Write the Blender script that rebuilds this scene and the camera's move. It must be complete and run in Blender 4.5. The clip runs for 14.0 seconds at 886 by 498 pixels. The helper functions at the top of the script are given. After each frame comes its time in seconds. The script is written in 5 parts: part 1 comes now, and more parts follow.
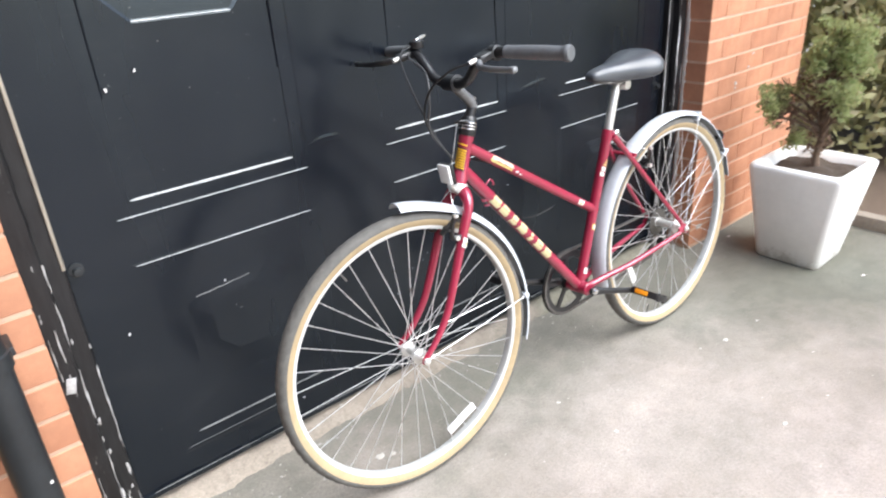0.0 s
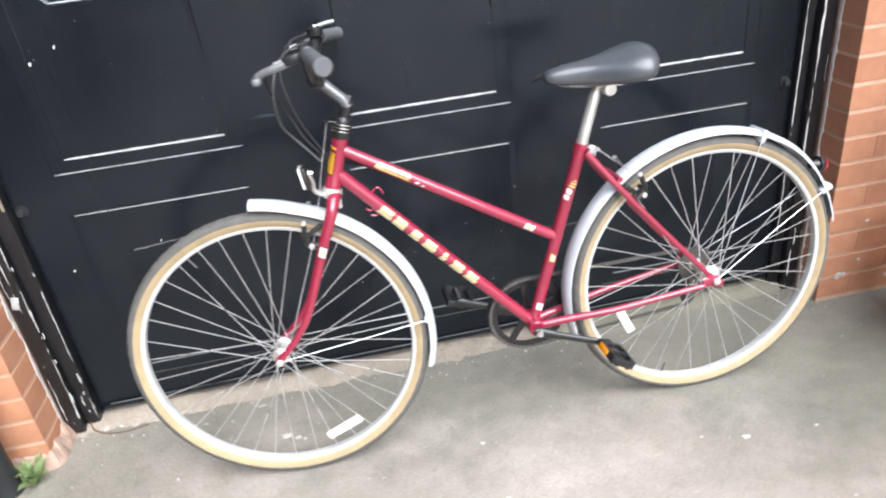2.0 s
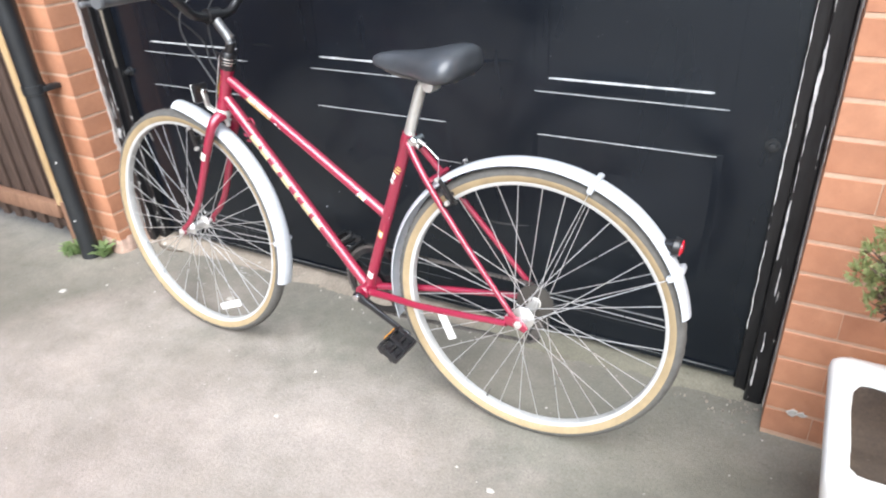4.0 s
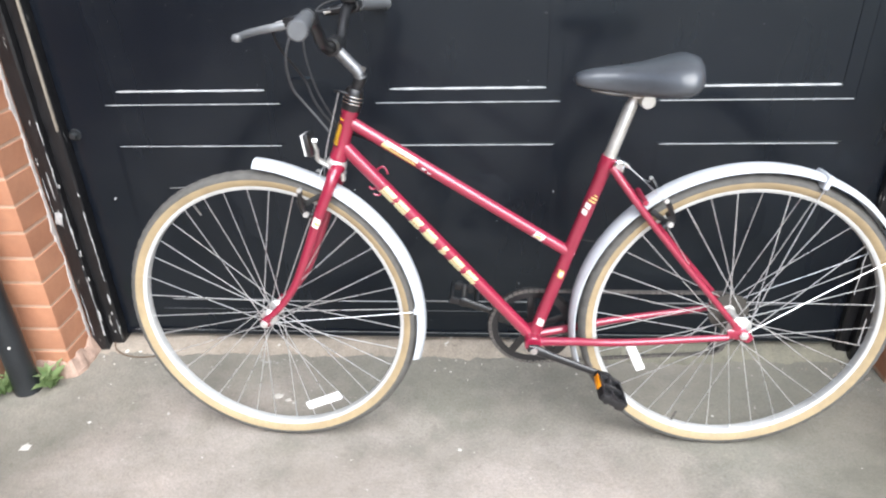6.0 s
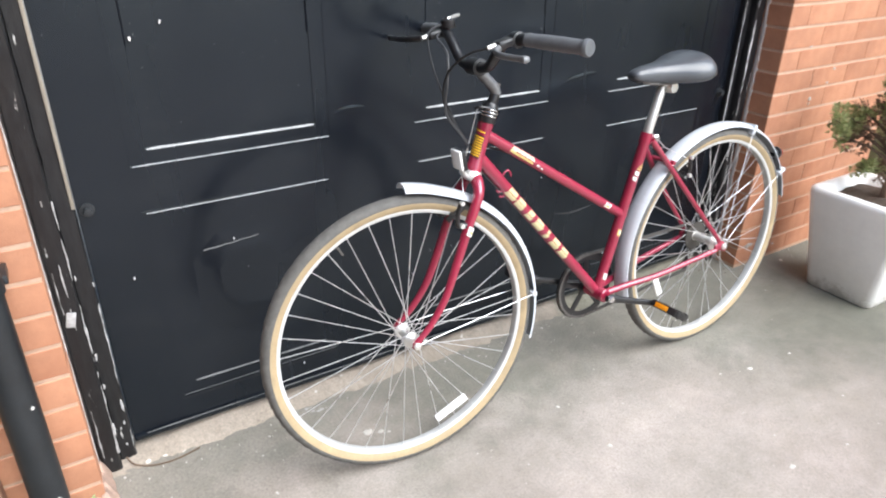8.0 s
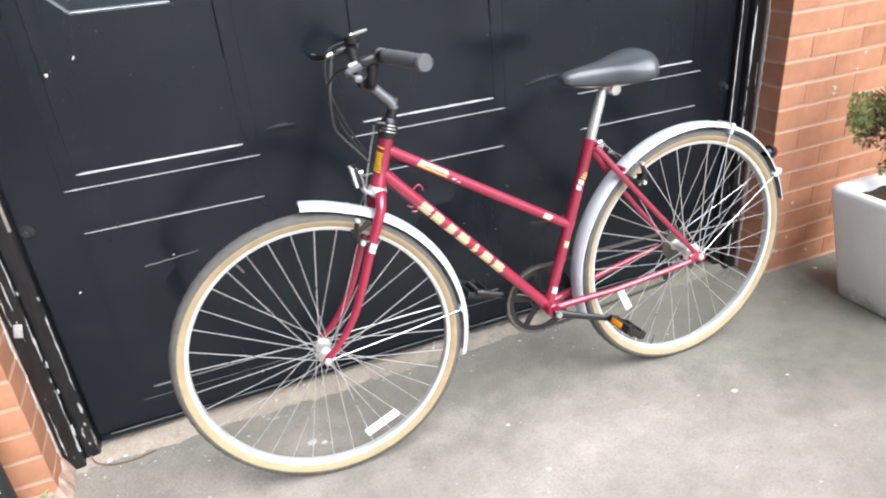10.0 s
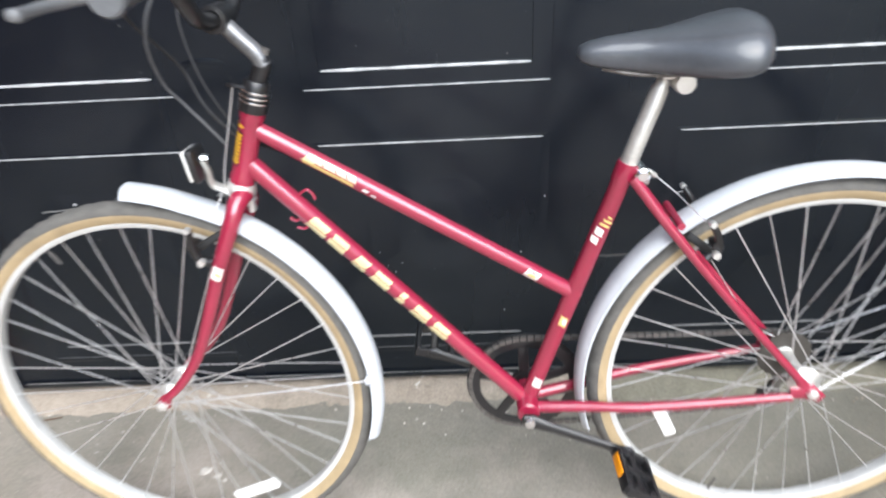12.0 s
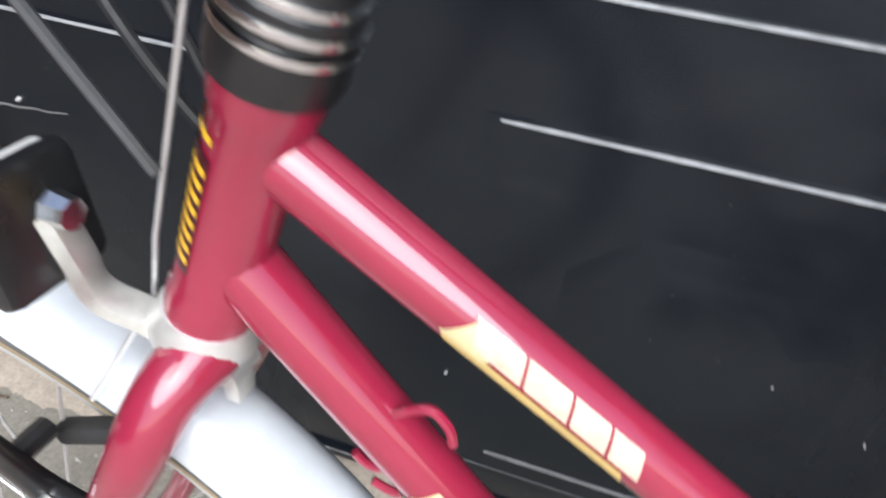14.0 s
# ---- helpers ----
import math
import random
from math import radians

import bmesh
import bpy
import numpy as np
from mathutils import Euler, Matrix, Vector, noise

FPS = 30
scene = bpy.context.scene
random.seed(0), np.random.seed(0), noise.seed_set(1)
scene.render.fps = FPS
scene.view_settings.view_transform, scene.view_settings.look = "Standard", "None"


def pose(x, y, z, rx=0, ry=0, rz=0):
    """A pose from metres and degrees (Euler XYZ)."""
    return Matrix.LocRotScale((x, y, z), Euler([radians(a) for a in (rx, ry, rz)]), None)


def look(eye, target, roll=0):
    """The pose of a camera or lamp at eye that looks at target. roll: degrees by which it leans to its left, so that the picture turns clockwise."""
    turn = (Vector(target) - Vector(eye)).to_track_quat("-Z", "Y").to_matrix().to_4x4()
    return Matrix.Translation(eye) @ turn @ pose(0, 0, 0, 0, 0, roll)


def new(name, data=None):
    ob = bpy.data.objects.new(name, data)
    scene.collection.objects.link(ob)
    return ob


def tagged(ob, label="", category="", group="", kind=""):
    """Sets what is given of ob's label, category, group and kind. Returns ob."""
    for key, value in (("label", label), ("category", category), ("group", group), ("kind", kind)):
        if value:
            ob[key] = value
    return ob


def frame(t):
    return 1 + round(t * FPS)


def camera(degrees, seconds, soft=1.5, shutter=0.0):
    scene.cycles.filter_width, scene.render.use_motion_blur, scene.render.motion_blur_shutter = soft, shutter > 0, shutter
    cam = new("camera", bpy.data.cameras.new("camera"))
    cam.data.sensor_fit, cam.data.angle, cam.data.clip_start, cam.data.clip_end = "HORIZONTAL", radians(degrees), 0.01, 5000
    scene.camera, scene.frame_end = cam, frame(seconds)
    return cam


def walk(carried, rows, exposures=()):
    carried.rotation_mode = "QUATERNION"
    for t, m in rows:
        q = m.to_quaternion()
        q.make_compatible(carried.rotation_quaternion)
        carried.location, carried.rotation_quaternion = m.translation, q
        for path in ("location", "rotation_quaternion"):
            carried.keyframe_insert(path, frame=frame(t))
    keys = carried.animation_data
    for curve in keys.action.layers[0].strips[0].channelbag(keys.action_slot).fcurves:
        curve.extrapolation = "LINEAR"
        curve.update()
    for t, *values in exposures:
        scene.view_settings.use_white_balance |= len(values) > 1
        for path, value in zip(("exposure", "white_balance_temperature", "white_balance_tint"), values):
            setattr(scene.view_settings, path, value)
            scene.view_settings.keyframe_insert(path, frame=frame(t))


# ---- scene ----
cam = camera(66.8, 14.0, soft=2.0, shutter=0.4)
PATH = [
    (0, (-1.111, -1.459, 1.242), (0.025, -0.047, 0.396), -3.9),
    (0.5, (-0.996, -1.515, 1.231), (-0.026, -0.001, 0.357), -6.7),
    (1, (-0.72, -1.525, 1.247), (0.135, 0.045, 0.351), -8.3),
    (1.5, (-0.419, -1.646, 1.241), (0.086, 0.056, 0.32), -8.1),
    (2, (-0.099, -1.702, 1.246), (0.131, 0.053, 0.315), -7.0),
    (2.5, (0.255, -1.662, 1.245), (0.25, 0.07, 0.246), -6.5),
    (2.7, (0.387, -1.653, 1.23), (0.264, 0.089, 0.255), -6.7),
    (3.2, (0.755, -1.614, 1.22), (0.329, 0.072, 0.23), -6.0),
    (3.75, (1.094, -1.57, 1.227), (0.347, 0.001, 0.23), -4.1),
    (4.3, (1.221, -1.55, 1.238), (0.314, -0.057, 0.254), -2.4),
    (4.8, (1.03, -1.575, 1.239), (0.225, -0.01, 0.289), -2.1),
    (5, (0.873, -1.613, 1.236), (0.142, 0.011, 0.324), -1.8),
    (5.5, (0.504, -1.68, 1.237), (0.108, 0.07, 0.353), -3.1),
    (6, (0.171, -1.646, 1.21), (0.043, 0.111, 0.264), -1.7),
    (6.5, (-0.176, -1.636, 1.214), (0.059, 0.146, 0.336), -0.1),
    (7, (-0.48, -1.616, 1.238), (0.062, 0.084, 0.335), 1.0),
    (7.2, (-0.587, -1.55, 1.221), (0.028, 0.116, 0.302), 0.7),
    (7.7, (-0.845, -1.516, 1.232), (-0.005, 0.045, 0.314), 0.8),
    (8.25, (-1.032, -1.537, 1.245), (-0.022, -0.052, 0.375), 0.1),
    (8.8, (-1.056, -1.592, 1.258), (-0.004, -0.11, 0.431), -1.2),
    (9.3, (-0.888, -1.647, 1.267), (0.043, -0.088, 0.427), -2.8),
    (9.5, (-0.766, -1.711, 1.286), (0.09, -0.114, 0.44), -2.6),
    (10, (-0.506, -1.718, 1.251), (0.11, -0.035, 0.362), -5.1),
    (10.5, (-0.198, -1.702, 1.254), (0.267, -0.012, 0.29), -6.7),
    (11, (0.064, -1.739, 1.254), (0.2, -0.004, 0.27), -4.4),
    (11.5, (0.165, -1.634, 1.221), (0.111, 0.081, 0.193), -6.0),
    (12, (0.184, -1.218, 1.133), (0.115, 0.482, 0.083), -3.5),
    (12.3, (0.162, -0.992, 1.038), (0.192, 0.679, -0.061), 0.7),
    (12.5, (0.151, -0.857, 0.963), (0.145, 0.771, -0.198), 0.1),
    (12.7, (0.135, -0.738, 0.922), (0.105, 0.85, -0.293), -1.1),
    (13, (0.099, -0.594, 0.852), (-0.006, 0.917, -0.455), 3.0),
    (13.2, (0.07, -0.526, 0.815), (-0.049, 0.92, -0.561), 6.6),
    (13.5, (0.027, -0.487, 0.824), (-0.124, 0.923, -0.586), 7.1),
    (13.7, (0.004, -0.484, 0.859), (-0.233, 0.925, -0.54), 6.3),
    (13.9, (-0.005, -0.479, 0.897), (-0.348, 0.958, -0.451), 4.1),
    (14, (-0.01, -0.478, 0.912), (-0.39, 0.966, -0.419), 5.1),
]
walk(cam, [(t, look(eye, target, roll)) for t, eye, target, roll in PATH], [(0, 1.13), (2.5, 1.02), (5, 0.98), (7, 0.93), (10.5, 1.0), (12.0, 0.89), (13.0, 0.85), (14, 0.72)])

# world, sun and exposure
world = bpy.data.worlds.new("sky")
scene.world = world
world.use_nodes = True
wn = world.node_tree.nodes
sky = wn.new("ShaderNodeTexSky")
sky.sky_type = "NISHITA"
sky.sun_disc = False
sky.sun_elevation = radians(48)
sky.sun_rotation = radians(158)
sky.dust_density = 2.0
wn["Background"].inputs[1].default_value = 0.15
world.node_tree.links.new(sky.outputs[0], wn["Background"].inputs[0])
sun = new("sun", bpy.data.lights.new("sun", "SUN"))
sun.data.energy = 3.4
sun.data.angle = radians(62)
sun.data.color = (0.93, 0.985, 1.03)
sun.matrix_world = look((0.95, -2.34, 2.95), (0, 0, 0))


# ---------------------------------------------------------------- materials
def shader(name, rough=0.5, metal=0.0, coat=0.0):
    m = bpy.data.materials.new(name)
    m.use_nodes = True
    b = m.node_tree.nodes["Principled BSDF"]
    b.inputs["Roughness"].default_value = rough
    b.inputs["Metallic"].default_value = metal
    b.inputs["Coat Weight"].default_value = coat
    b.inputs["Coat Roughness"].default_value = 0.07
    return m, m.node_tree.nodes, m.node_tree.links, b


def coords(m, scale=(1, 1, 1), kind="Object"):
    n, l = m.node_tree.nodes, m.node_tree.links
    c, g = n.new("ShaderNodeTexCoord"), n.new("ShaderNodeMapping")
    g.inputs["Scale"].default_value = scale
    l.new(c.outputs[kind], g.inputs[0])
    return g.outputs[0]


def noise_of(m, vec, scale, detail=4.0, rough=0.6):
    t = m.node_tree.nodes.new("ShaderNodeTexNoise")
    t.inputs["Scale"].default_value, t.inputs["Detail"].default_value, t.inputs["Roughness"].default_value = scale, detail, rough
    m.node_tree.links.new(vec, t.inputs["Vector"])
    return t.outputs["Fac"]


def ramp(m, fac, stops):
    r = m.node_tree.nodes.new("ShaderNodeValToRGB")
    e = r.color_ramp.elements
    while len(e) < len(stops):
        e.new(0.5)
    for k, (p, c) in zip(e, stops):
        k.position, k.color = p, (*c, 1) if len(c) == 3 else c
    m.node_tree.links.new(fac, r.inputs[0])
    return r.outputs[0]


def mixed(m, fac, a, b, mode="MIX"):
    x = m.node_tree.nodes.new("ShaderNodeMix")
    x.data_type, x.blend_type = "RGBA", mode
    for value, slot in ((fac, 0), (a, 6), (b, 7)):
        if isinstance(value, (int, float)):
            x.inputs[slot].default_value = value
        elif isinstance(value, tuple):
            x.inputs[slot].default_value = (*value, 1)
        else:
            m.node_tree.links.new(value, x.inputs[slot])
    return x.outputs[2]


def bump(m, b, fac, strength, distance):
    u = m.node_tree.nodes.new("ShaderNodeBump")
    u.inputs["Strength"].default_value, u.inputs["Distance"].default_value = strength, distance
    m.node_tree.links.new(fac, u.inputs["Height"])
    m.node_tree.links.new(u.outputs[0], b.inputs["Normal"])


def plain(name, colour, rough=0.4, metal=0.0, coat=0.0, grain=0.12, scale=60.0, relief=0.0, stretch=(1, 1, 1)):
    """A surface of one colour with wear at two scales."""
    m, n, l, b = shader(name, rough, metal, coat)
    v = coords(m, stretch)
    fine, broad = noise_of(m, v, scale * 6), noise_of(m, v, scale, 5.0, 0.7)
    dark, light = tuple(c * (1 - grain) for c in colour), tuple(min(1, c * (1 + grain)) for c in colour)
    tone = ramp(m, broad, [(0.3, dark), (0.7, light)])
    tone = mixed(m, 0.25, tone, ramp(m, fine, [(0.35, dark), (0.65, light)]))
    l.new(tone, b.inputs["Base Color"])
    l.new(ramp(m, broad, [(0.25, (rough * 0.75,) * 3), (0.75, (min(1, rough * 1.35),) * 3)]), b.inputs["Roughness"])
    if relief:
        bump(m, b, fine, 0.5, relief)
    return m


def brick_material():
    m, n, l, b = shader("brick_clay", 0.75)
    v = coords(m)
    info = n.new("ShaderNodeObjectInfo")
    tone = ramp(m, info.outputs["Random"], [(0.0, (0.329, 0.133, 0.070)), (0.35, (0.432, 0.192, 0.105)), (0.7, (0.489, 0.229, 0.130)), (1.0, (0.367, 0.151, 0.082))])
    tone = mixed(m, 0.55, tone, ramp(m, noise_of(m, v, 9, 6), [(0.3, (0.320, 0.124, 0.066)), (0.7, (0.564, 0.279, 0.160))]))
    tone = mixed(m, ramp(m, noise_of(m, v, 22, 3), [(0.72, (0, 0, 0)), (0.80, (0.55, 0.55, 0.55))]), tone, (0.620, 0.458, 0.328))
    where = n.new("ShaderNodeNewGeometry")
    soot = ramp(m, noise_of(m, where.outputs["Position"], 4.5, 7, 0.7), [(0.45, (0, 0, 0)), (0.75, (0.55, 0.55, 0.55))])
    tone = mixed(m, soot, tone, (0.254, 0.114, 0.070))
    fleck = ramp(m, noise_of(m, where.outputs["Position"], 55, 5, 0.75), [(0.60, (0, 0, 0)), (0.72, (0.45, 0.45, 0.45))])
    tone = mixed(m, fleck, tone, (0.282, 0.119, 0.066))
    l.new(tone, b.inputs["Base Color"])
    bump(m, b, noise_of(m, v, 260, 6, 0.7), 0.5, 0.0016)
    return m


def flaking_paint(name, edge):
    m, n, l, b = shader(name, 0.35)
    v = coords(m, (9, 9, 1.6))
    flakes = ramp(m, noise_of(m, v, 5.0, 8, 0.72), [(edge, (0, 0, 0)), (edge + 0.03, (1, 1, 1))])
    old = ramp(m, noise_of(m, coords(m, (3, 3, 3)), 14, 4), [(0.35, (0.22, 0.21, 0.20)), (0.65, (0.66, 0.64, 0.60))])
    black = ramp(m, noise_of(m, v, 12, 4), [(0.3, (0.005, 0.005, 0.006)), (0.7, (0.015, 0.015, 0.016))])
    l.new(mixed(m, flakes, black, old), b.inputs["Base Color"])
    l.new(mixed(m, flakes, (0.3, 0.3, 0.3), (0.85, 0.85, 0.85)), b.inputs["Roughness"])
    bump(m, b, noise_of(m, v, 9, 8, 0.75), 0.7, 0.002)
    return m


def door_paint():
    m, n, l, b = shader("gloss_black_door_paint", 0.12)
    v = coords(m)
    tone = ramp(m, noise_of(m, v, 3.5, 5), [(0.3, (0.0034, 0.0046, 0.0078)), (0.7, (0.0062, 0.0078, 0.0118))])
    dust = ramp(m, noise_of(m, coords(m, (1, 1, 2.5)), 5, 7, 0.75), [(0.5, (0, 0, 0)), (0.95, (0.045, 0.045, 0.045))])
    tone = mixed(m, dust, tone, (0.20, 0.19, 0.17))
    wipes = ramp(m, noise_of(m, coords(m, (1.2, 1, 16)), 4, 6, 0.7), [(0.60, (0, 0, 0)), (0.80, (0.035, 0.035, 0.035))])
    tone = mixed(m, wipes, tone, (0.26, 0.25, 0.23))
    specks = ramp(m, noise_of(m, coords(m, (1, 1, 1)), 150, 2, 0.4), [(0.765, (0, 0, 0)), (0.80, (0.40, 0.40, 0.40))])
    tone = mixed(m, specks, tone, (0.30, 0.29, 0.27))
    l.new(tone, b.inputs["Base Color"])
    b.inputs["IOR"].default_value = 1.50
    b.inputs["Specular Tint"].default_value = (0.82, 0.95, 1.0, 1)
    streak = noise_of(m, coords(m, (2.4, 2.4, 0.5)), 3.0, 4, 0.55)
    l.new(ramp(m, streak, [(0.3, (0.18,) * 3), (0.72, (0.31,) * 3)]), b.inputs["Roughness"])
    bump(m, b, noise_of(m, v, 3.0, 1), 0.12, 0.01)
    return m


def concrete(name, low, high, specks=0.76, patches=0.0, offset=(0, 0, 0), drift=False, damp=None):
    m, n, l, b = shader(name, 0.85)
    v = coords(m)
    tone = ramp(m, noise_of(m, v, 1.6, 8, 0.65), [(0.3, low), (0.7, high)])
    tone = mixed(m, 0.5, tone, ramp(m, noise_of(m, v, 150, 5, 0.8), [(0.3, tuple(c * 0.55 for c in low)), (0.7, tuple(min(1, c * 1.35) for c in high))]))
    tone = mixed(m, ramp(m, noise_of(m, v, 8, 8, 0.75), [(0.52, (0, 0, 0)), (0.75, (0.5, 0.5, 0.5))]), tone, tuple(c * 0.62 for c in low))
    if patches:
        g = n.new("ShaderNodeMapping")
        g.inputs["Location"].default_value, g.inputs["Scale"].default_value = offset, (0.55, 1.0, 1.0)
        l.new(n["Texture Coordinate"].outputs["Object"], g.inputs[0])
        wide = ramp(m, noise_of(m, g.outputs[0], 0.9, 9, 0.62), [(0.40, (0, 0, 0)), (0.66, (patches,) * 3)])
        tone = mixed(m, wide, tone, (low[0] * 0.50, low[1] * 0.52, low[2] * 0.47))
        fine = ramp(m, noise_of(m, v, 34, 5, 0.8), [(0.55, (0, 0, 0)), (0.70, (0.42, 0.42, 0.42))])
        tone = mixed(m, fine, tone, (low[0] * 0.4, low[1] * 0.4, low[2] * 0.37))
    if drift:
        hue = ramp(m, noise_of(m, v, 0.8, 3, 0.5), [(0.38, (1.12, 1.01, 1.0)), (0.62, (1.05, 1.0, 0.985))])
        tone = mixed(m, 1.0, tone, hue, "MULTIPLY")
        # a darker greenish band of ragged outline along the house, wider at both ends
        sep, wob = n.new("ShaderNodeSeparateXYZ"), n.new("ShaderNodeMath")
        l.new(v, sep.inputs[0])
        wob.operation = "MULTIPLY_ADD"
        l.new(noise_of(m, v, 1.9, 6, 0.62), wob.inputs[0])
        wob.inputs[1].default_value = 1.3
        skew = n.new("ShaderNodeMath")
        skew.operation = "MULTIPLY_ADD"
        square = n.new("ShaderNodeMath")
        square.operation = "MULTIPLY"
        l.new(sep.outputs["X"], square.inputs[0])
        l.new(sep.outputs["X"], square.inputs[1])
        l.new(square.outputs[0], skew.inputs[0])
        skew.inputs[1].default_value = 0.40
        l.new(sep.outputs["Y"], skew.inputs[2])
        l.new(skew.outputs[0], wob.inputs[2])
        green_band = ramp(m, wob.outputs[0], [(0.10, (0, 0, 0)), (0.55, (0.92, 0.92, 0.92))])
        tone = mixed(m, green_band, tone, mixed(m, 1.0, tone, (0.50, 0.555, 0.515), "MULTIPLY"))
    if drift:
        mottle = ramp(m, noise_of(m, v, 4.5, 6, 0.7), [(0.30, (0.86, 0.87, 0.86)), (0.50, (1.0, 1.0, 1.0)), (0.72, (1.10, 1.09, 1.08))])
        tone = mixed(m, 1.0, tone, mottle, "MULTIPLY")
        grime = ramp(m, noise_of(m, v, 17, 7, 0.75), [(0.35, (0.88, 0.89, 0.87)), (0.60, (1.04, 1.04, 1.04))])
        tone = mixed(m, 1.0, tone, grime, "MULTIPLY")
    if damp:
        # a ragged mossy stain over one end
        part_x, reach = n.new("ShaderNodeSeparateXYZ"), n.new("ShaderNodeMath")
        l.new(v, part_x.inputs[0])
        reach.operation = "MULTIPLY_ADD"
        l.new(noise_of(m, v, 6, 6, 0.7), reach.inputs[0])
        reach.inputs[1].default_value = 0.9
        l.new(part_x.outputs["X"], reach.inputs[2])
        moss = ramp(m, reach.outputs[0], [(damp, (0, 0, 0)), (min(1.0, damp + 0.18), (0.85, 0.85, 0.85))])
        tone = mixed(m, moss, tone, mixed(m, 1.0, tone, (0.50, 0.57, 0.52), "MULTIPLY"))
    white = ramp(m, noise_of(m, v, 26, 2, 0.35), [(specks, (0, 0, 0)), (specks + 0.02, (0.8, 0.8, 0.8))])
    tone = mixed(m, white, tone, (0.62, 0.59, 0.54))
    small = ramp(m, noise_of(m, v, 75, 2, 0.3), [(0.80, (0, 0, 0)), (0.83, (0.5, 0.5, 0.5))])
    tone = mixed(m, small, tone, (0.66, 0.63, 0.58))
    l.new(tone, b.inputs["Base Color"])
    bump(m, b, noise_of(m, v, 130, 8, 0.7), 0.55, 0.004)
    return m


def varied(name, stops, rough, scale=7.0, island=True):
    m, n, l, b = shader(name, rough)
    g = n.new("ShaderNodeNewGeometry")
    tone = ramp(m, g.outputs["Random Per Island"], stops)
    l.new(mixed(m, 0.4, tone, ramp(m, noise_of(m, coords(m), scale, 4), [(0.3, stops[0][1]), (0.7, stops[-1][1])])), b.inputs["Base Color"])
    thin, both = n.new("ShaderNodeBsdfTranslucent"), n.new("ShaderNodeMixShader")
    l.new(b.inputs["Base Color"].links[0].from_socket, thin.inputs["Color"])
    both.inputs[0].default_value = 0.48
    l.new(b.outputs[0], both.inputs[1])
    l.new(thin.outputs[0], both.inputs[2])
    l.new(both.outputs[0], n["Material Output"].inputs["Surface"])
    return m


def timber(name, low, high, rough=0.75):
    m, n, l, b = shader(name, rough)
    v = coords(m, (14, 14, 1.2))
    l.new(ramp(m, noise_of(m, v, 6, 8, 0.7), [(0.3, low), (0.7, high)]), b.inputs["Base Color"])
    bump(m, b, noise_of(m, v, 14, 6, 0.7), 0.5, 0.003)
    return m


BRICK = brick_material()
MORTAR = plain("mortar", (0.48, 0.318, 0.226), 0.9, grain=0.2, scale=20, relief=0.002)
SIDEWALL = plain("dark_added_wall", (0.085, 0.05, 0.038), 0.85, grain=0.3, scale=9, relief=0.003)
FLAKY = flaking_paint("flaking_black_paint", 0.55)
FLAKYLESS = flaking_paint("chipped_black_paint", 0.64)
DOORBLACK = door_paint()
GROUND = concrete("worn_concrete", (0.352, 0.320, 0.293), (0.462, 0.418, 0.384), 0.80, 0.75, (0.9, 0.35, 0.0), True)
SILL = concrete("rough_sill_concrete", (0.255, 0.215, 0.175), (0.43, 0.362, 0.298), 0.73, 0.6, damp=0.80)
SMEAR = plain("trodden_pale_cement", (0.34, 0.33, 0.305), 0.9, grain=0.35, scale=60)
SPOT = plain("pale_grit", (0.47, 0.44, 0.40), 0.9, grain=0.25, scale=40)
PAINTOLD = plain("old_white_paint", (0.58, 0.57, 0.56), 0.8, grain=0.3, scale=60)
OLDGREY = plain("greyed_old_paint", (0.36, 0.355, 0.35), 0.85, grain=0.4, scale=90)
MORTARGREY = plain("grey_pointing", (0.46, 0.41, 0.38), 0.9, grain=0.25, scale=40, relief=0.002)
# greys of the door's pale lines; the ledges' glint is put into them
LEDGE = plain("pale_ledge_glint", (0.37, 0.375, 0.38), 0.6, grain=0.35, scale=30)
LEDGE2 = plain("thin_ledge_glint_and_chip", (0.26, 0.263, 0.268), 0.55, grain=0.45, scale=30)
FAINT = plain("faint_grey_line", (0.13, 0.13, 0.13), 0.5, grain=0.5, scale=25)
FAINTER = plain("fainter_grey_line", (0.05, 0.05, 0.051), 0.45, grain=0.5, scale=25)
RED = plain("raspberry_enamel", (0.275, 0.0135, 0.042), 0.45, 0.0, 1.0, 0.08, 25)
RED.node_tree.nodes["Principled BSDF"].inputs["Specular IOR Level"].default_value = 0.15
RED.node_tree.nodes["Principled BSDF"].inputs["Coat Roughness"].default_value = 0.05
RED.node_tree.nodes["Principled BSDF"].inputs["Coat IOR"].default_value = 1.75
CREAM = plain("cream_decal", (0.60, 0.51, 0.28), 0.35, 0, 0.3, 0.15, 90)
WHITEDECAL = plain("white_decal", (0.72, 0.69, 0.64), 0.35, 0, 0.3, 0.1, 90)
SCRIPT = plain("worn_cream_script", (0.62, 0.47, 0.36), 0.35, 0, 0.3, 0.30, 160)
GOLD = plain("gold_decal", (0.60, 0.44, 0.15), 0.35, 0, 0.3, 0.15, 90)
YELLOW = plain("yellow_decal", (0.85, 0.48, 0.03), 0.35, 0, 0.3, 0.15, 90)
BADGE = plain("dark_maroon_badge", (0.055, 0.007, 0.012), 0.35, 0, 0.3, 0.2, 90)
BLACK = plain("black_paint", (0.012, 0.012, 0.013), 0.32, 0, 0.2, 0.25, 40)
RUBBER = plain("black_rubber", (0.022, 0.022, 0.022), 0.75, grain=0.25, scale=50, relief=0.0006)
TREAD = plain("dusty_tread_rubber", (0.105, 0.10, 0.092), 0.85, grain=0.35, scale=50, relief=0.001)
GUM = plain("gum_sidewall", (0.355, 0.268, 0.155), 0.65, grain=0.2, scale=30, relief=0.0004)
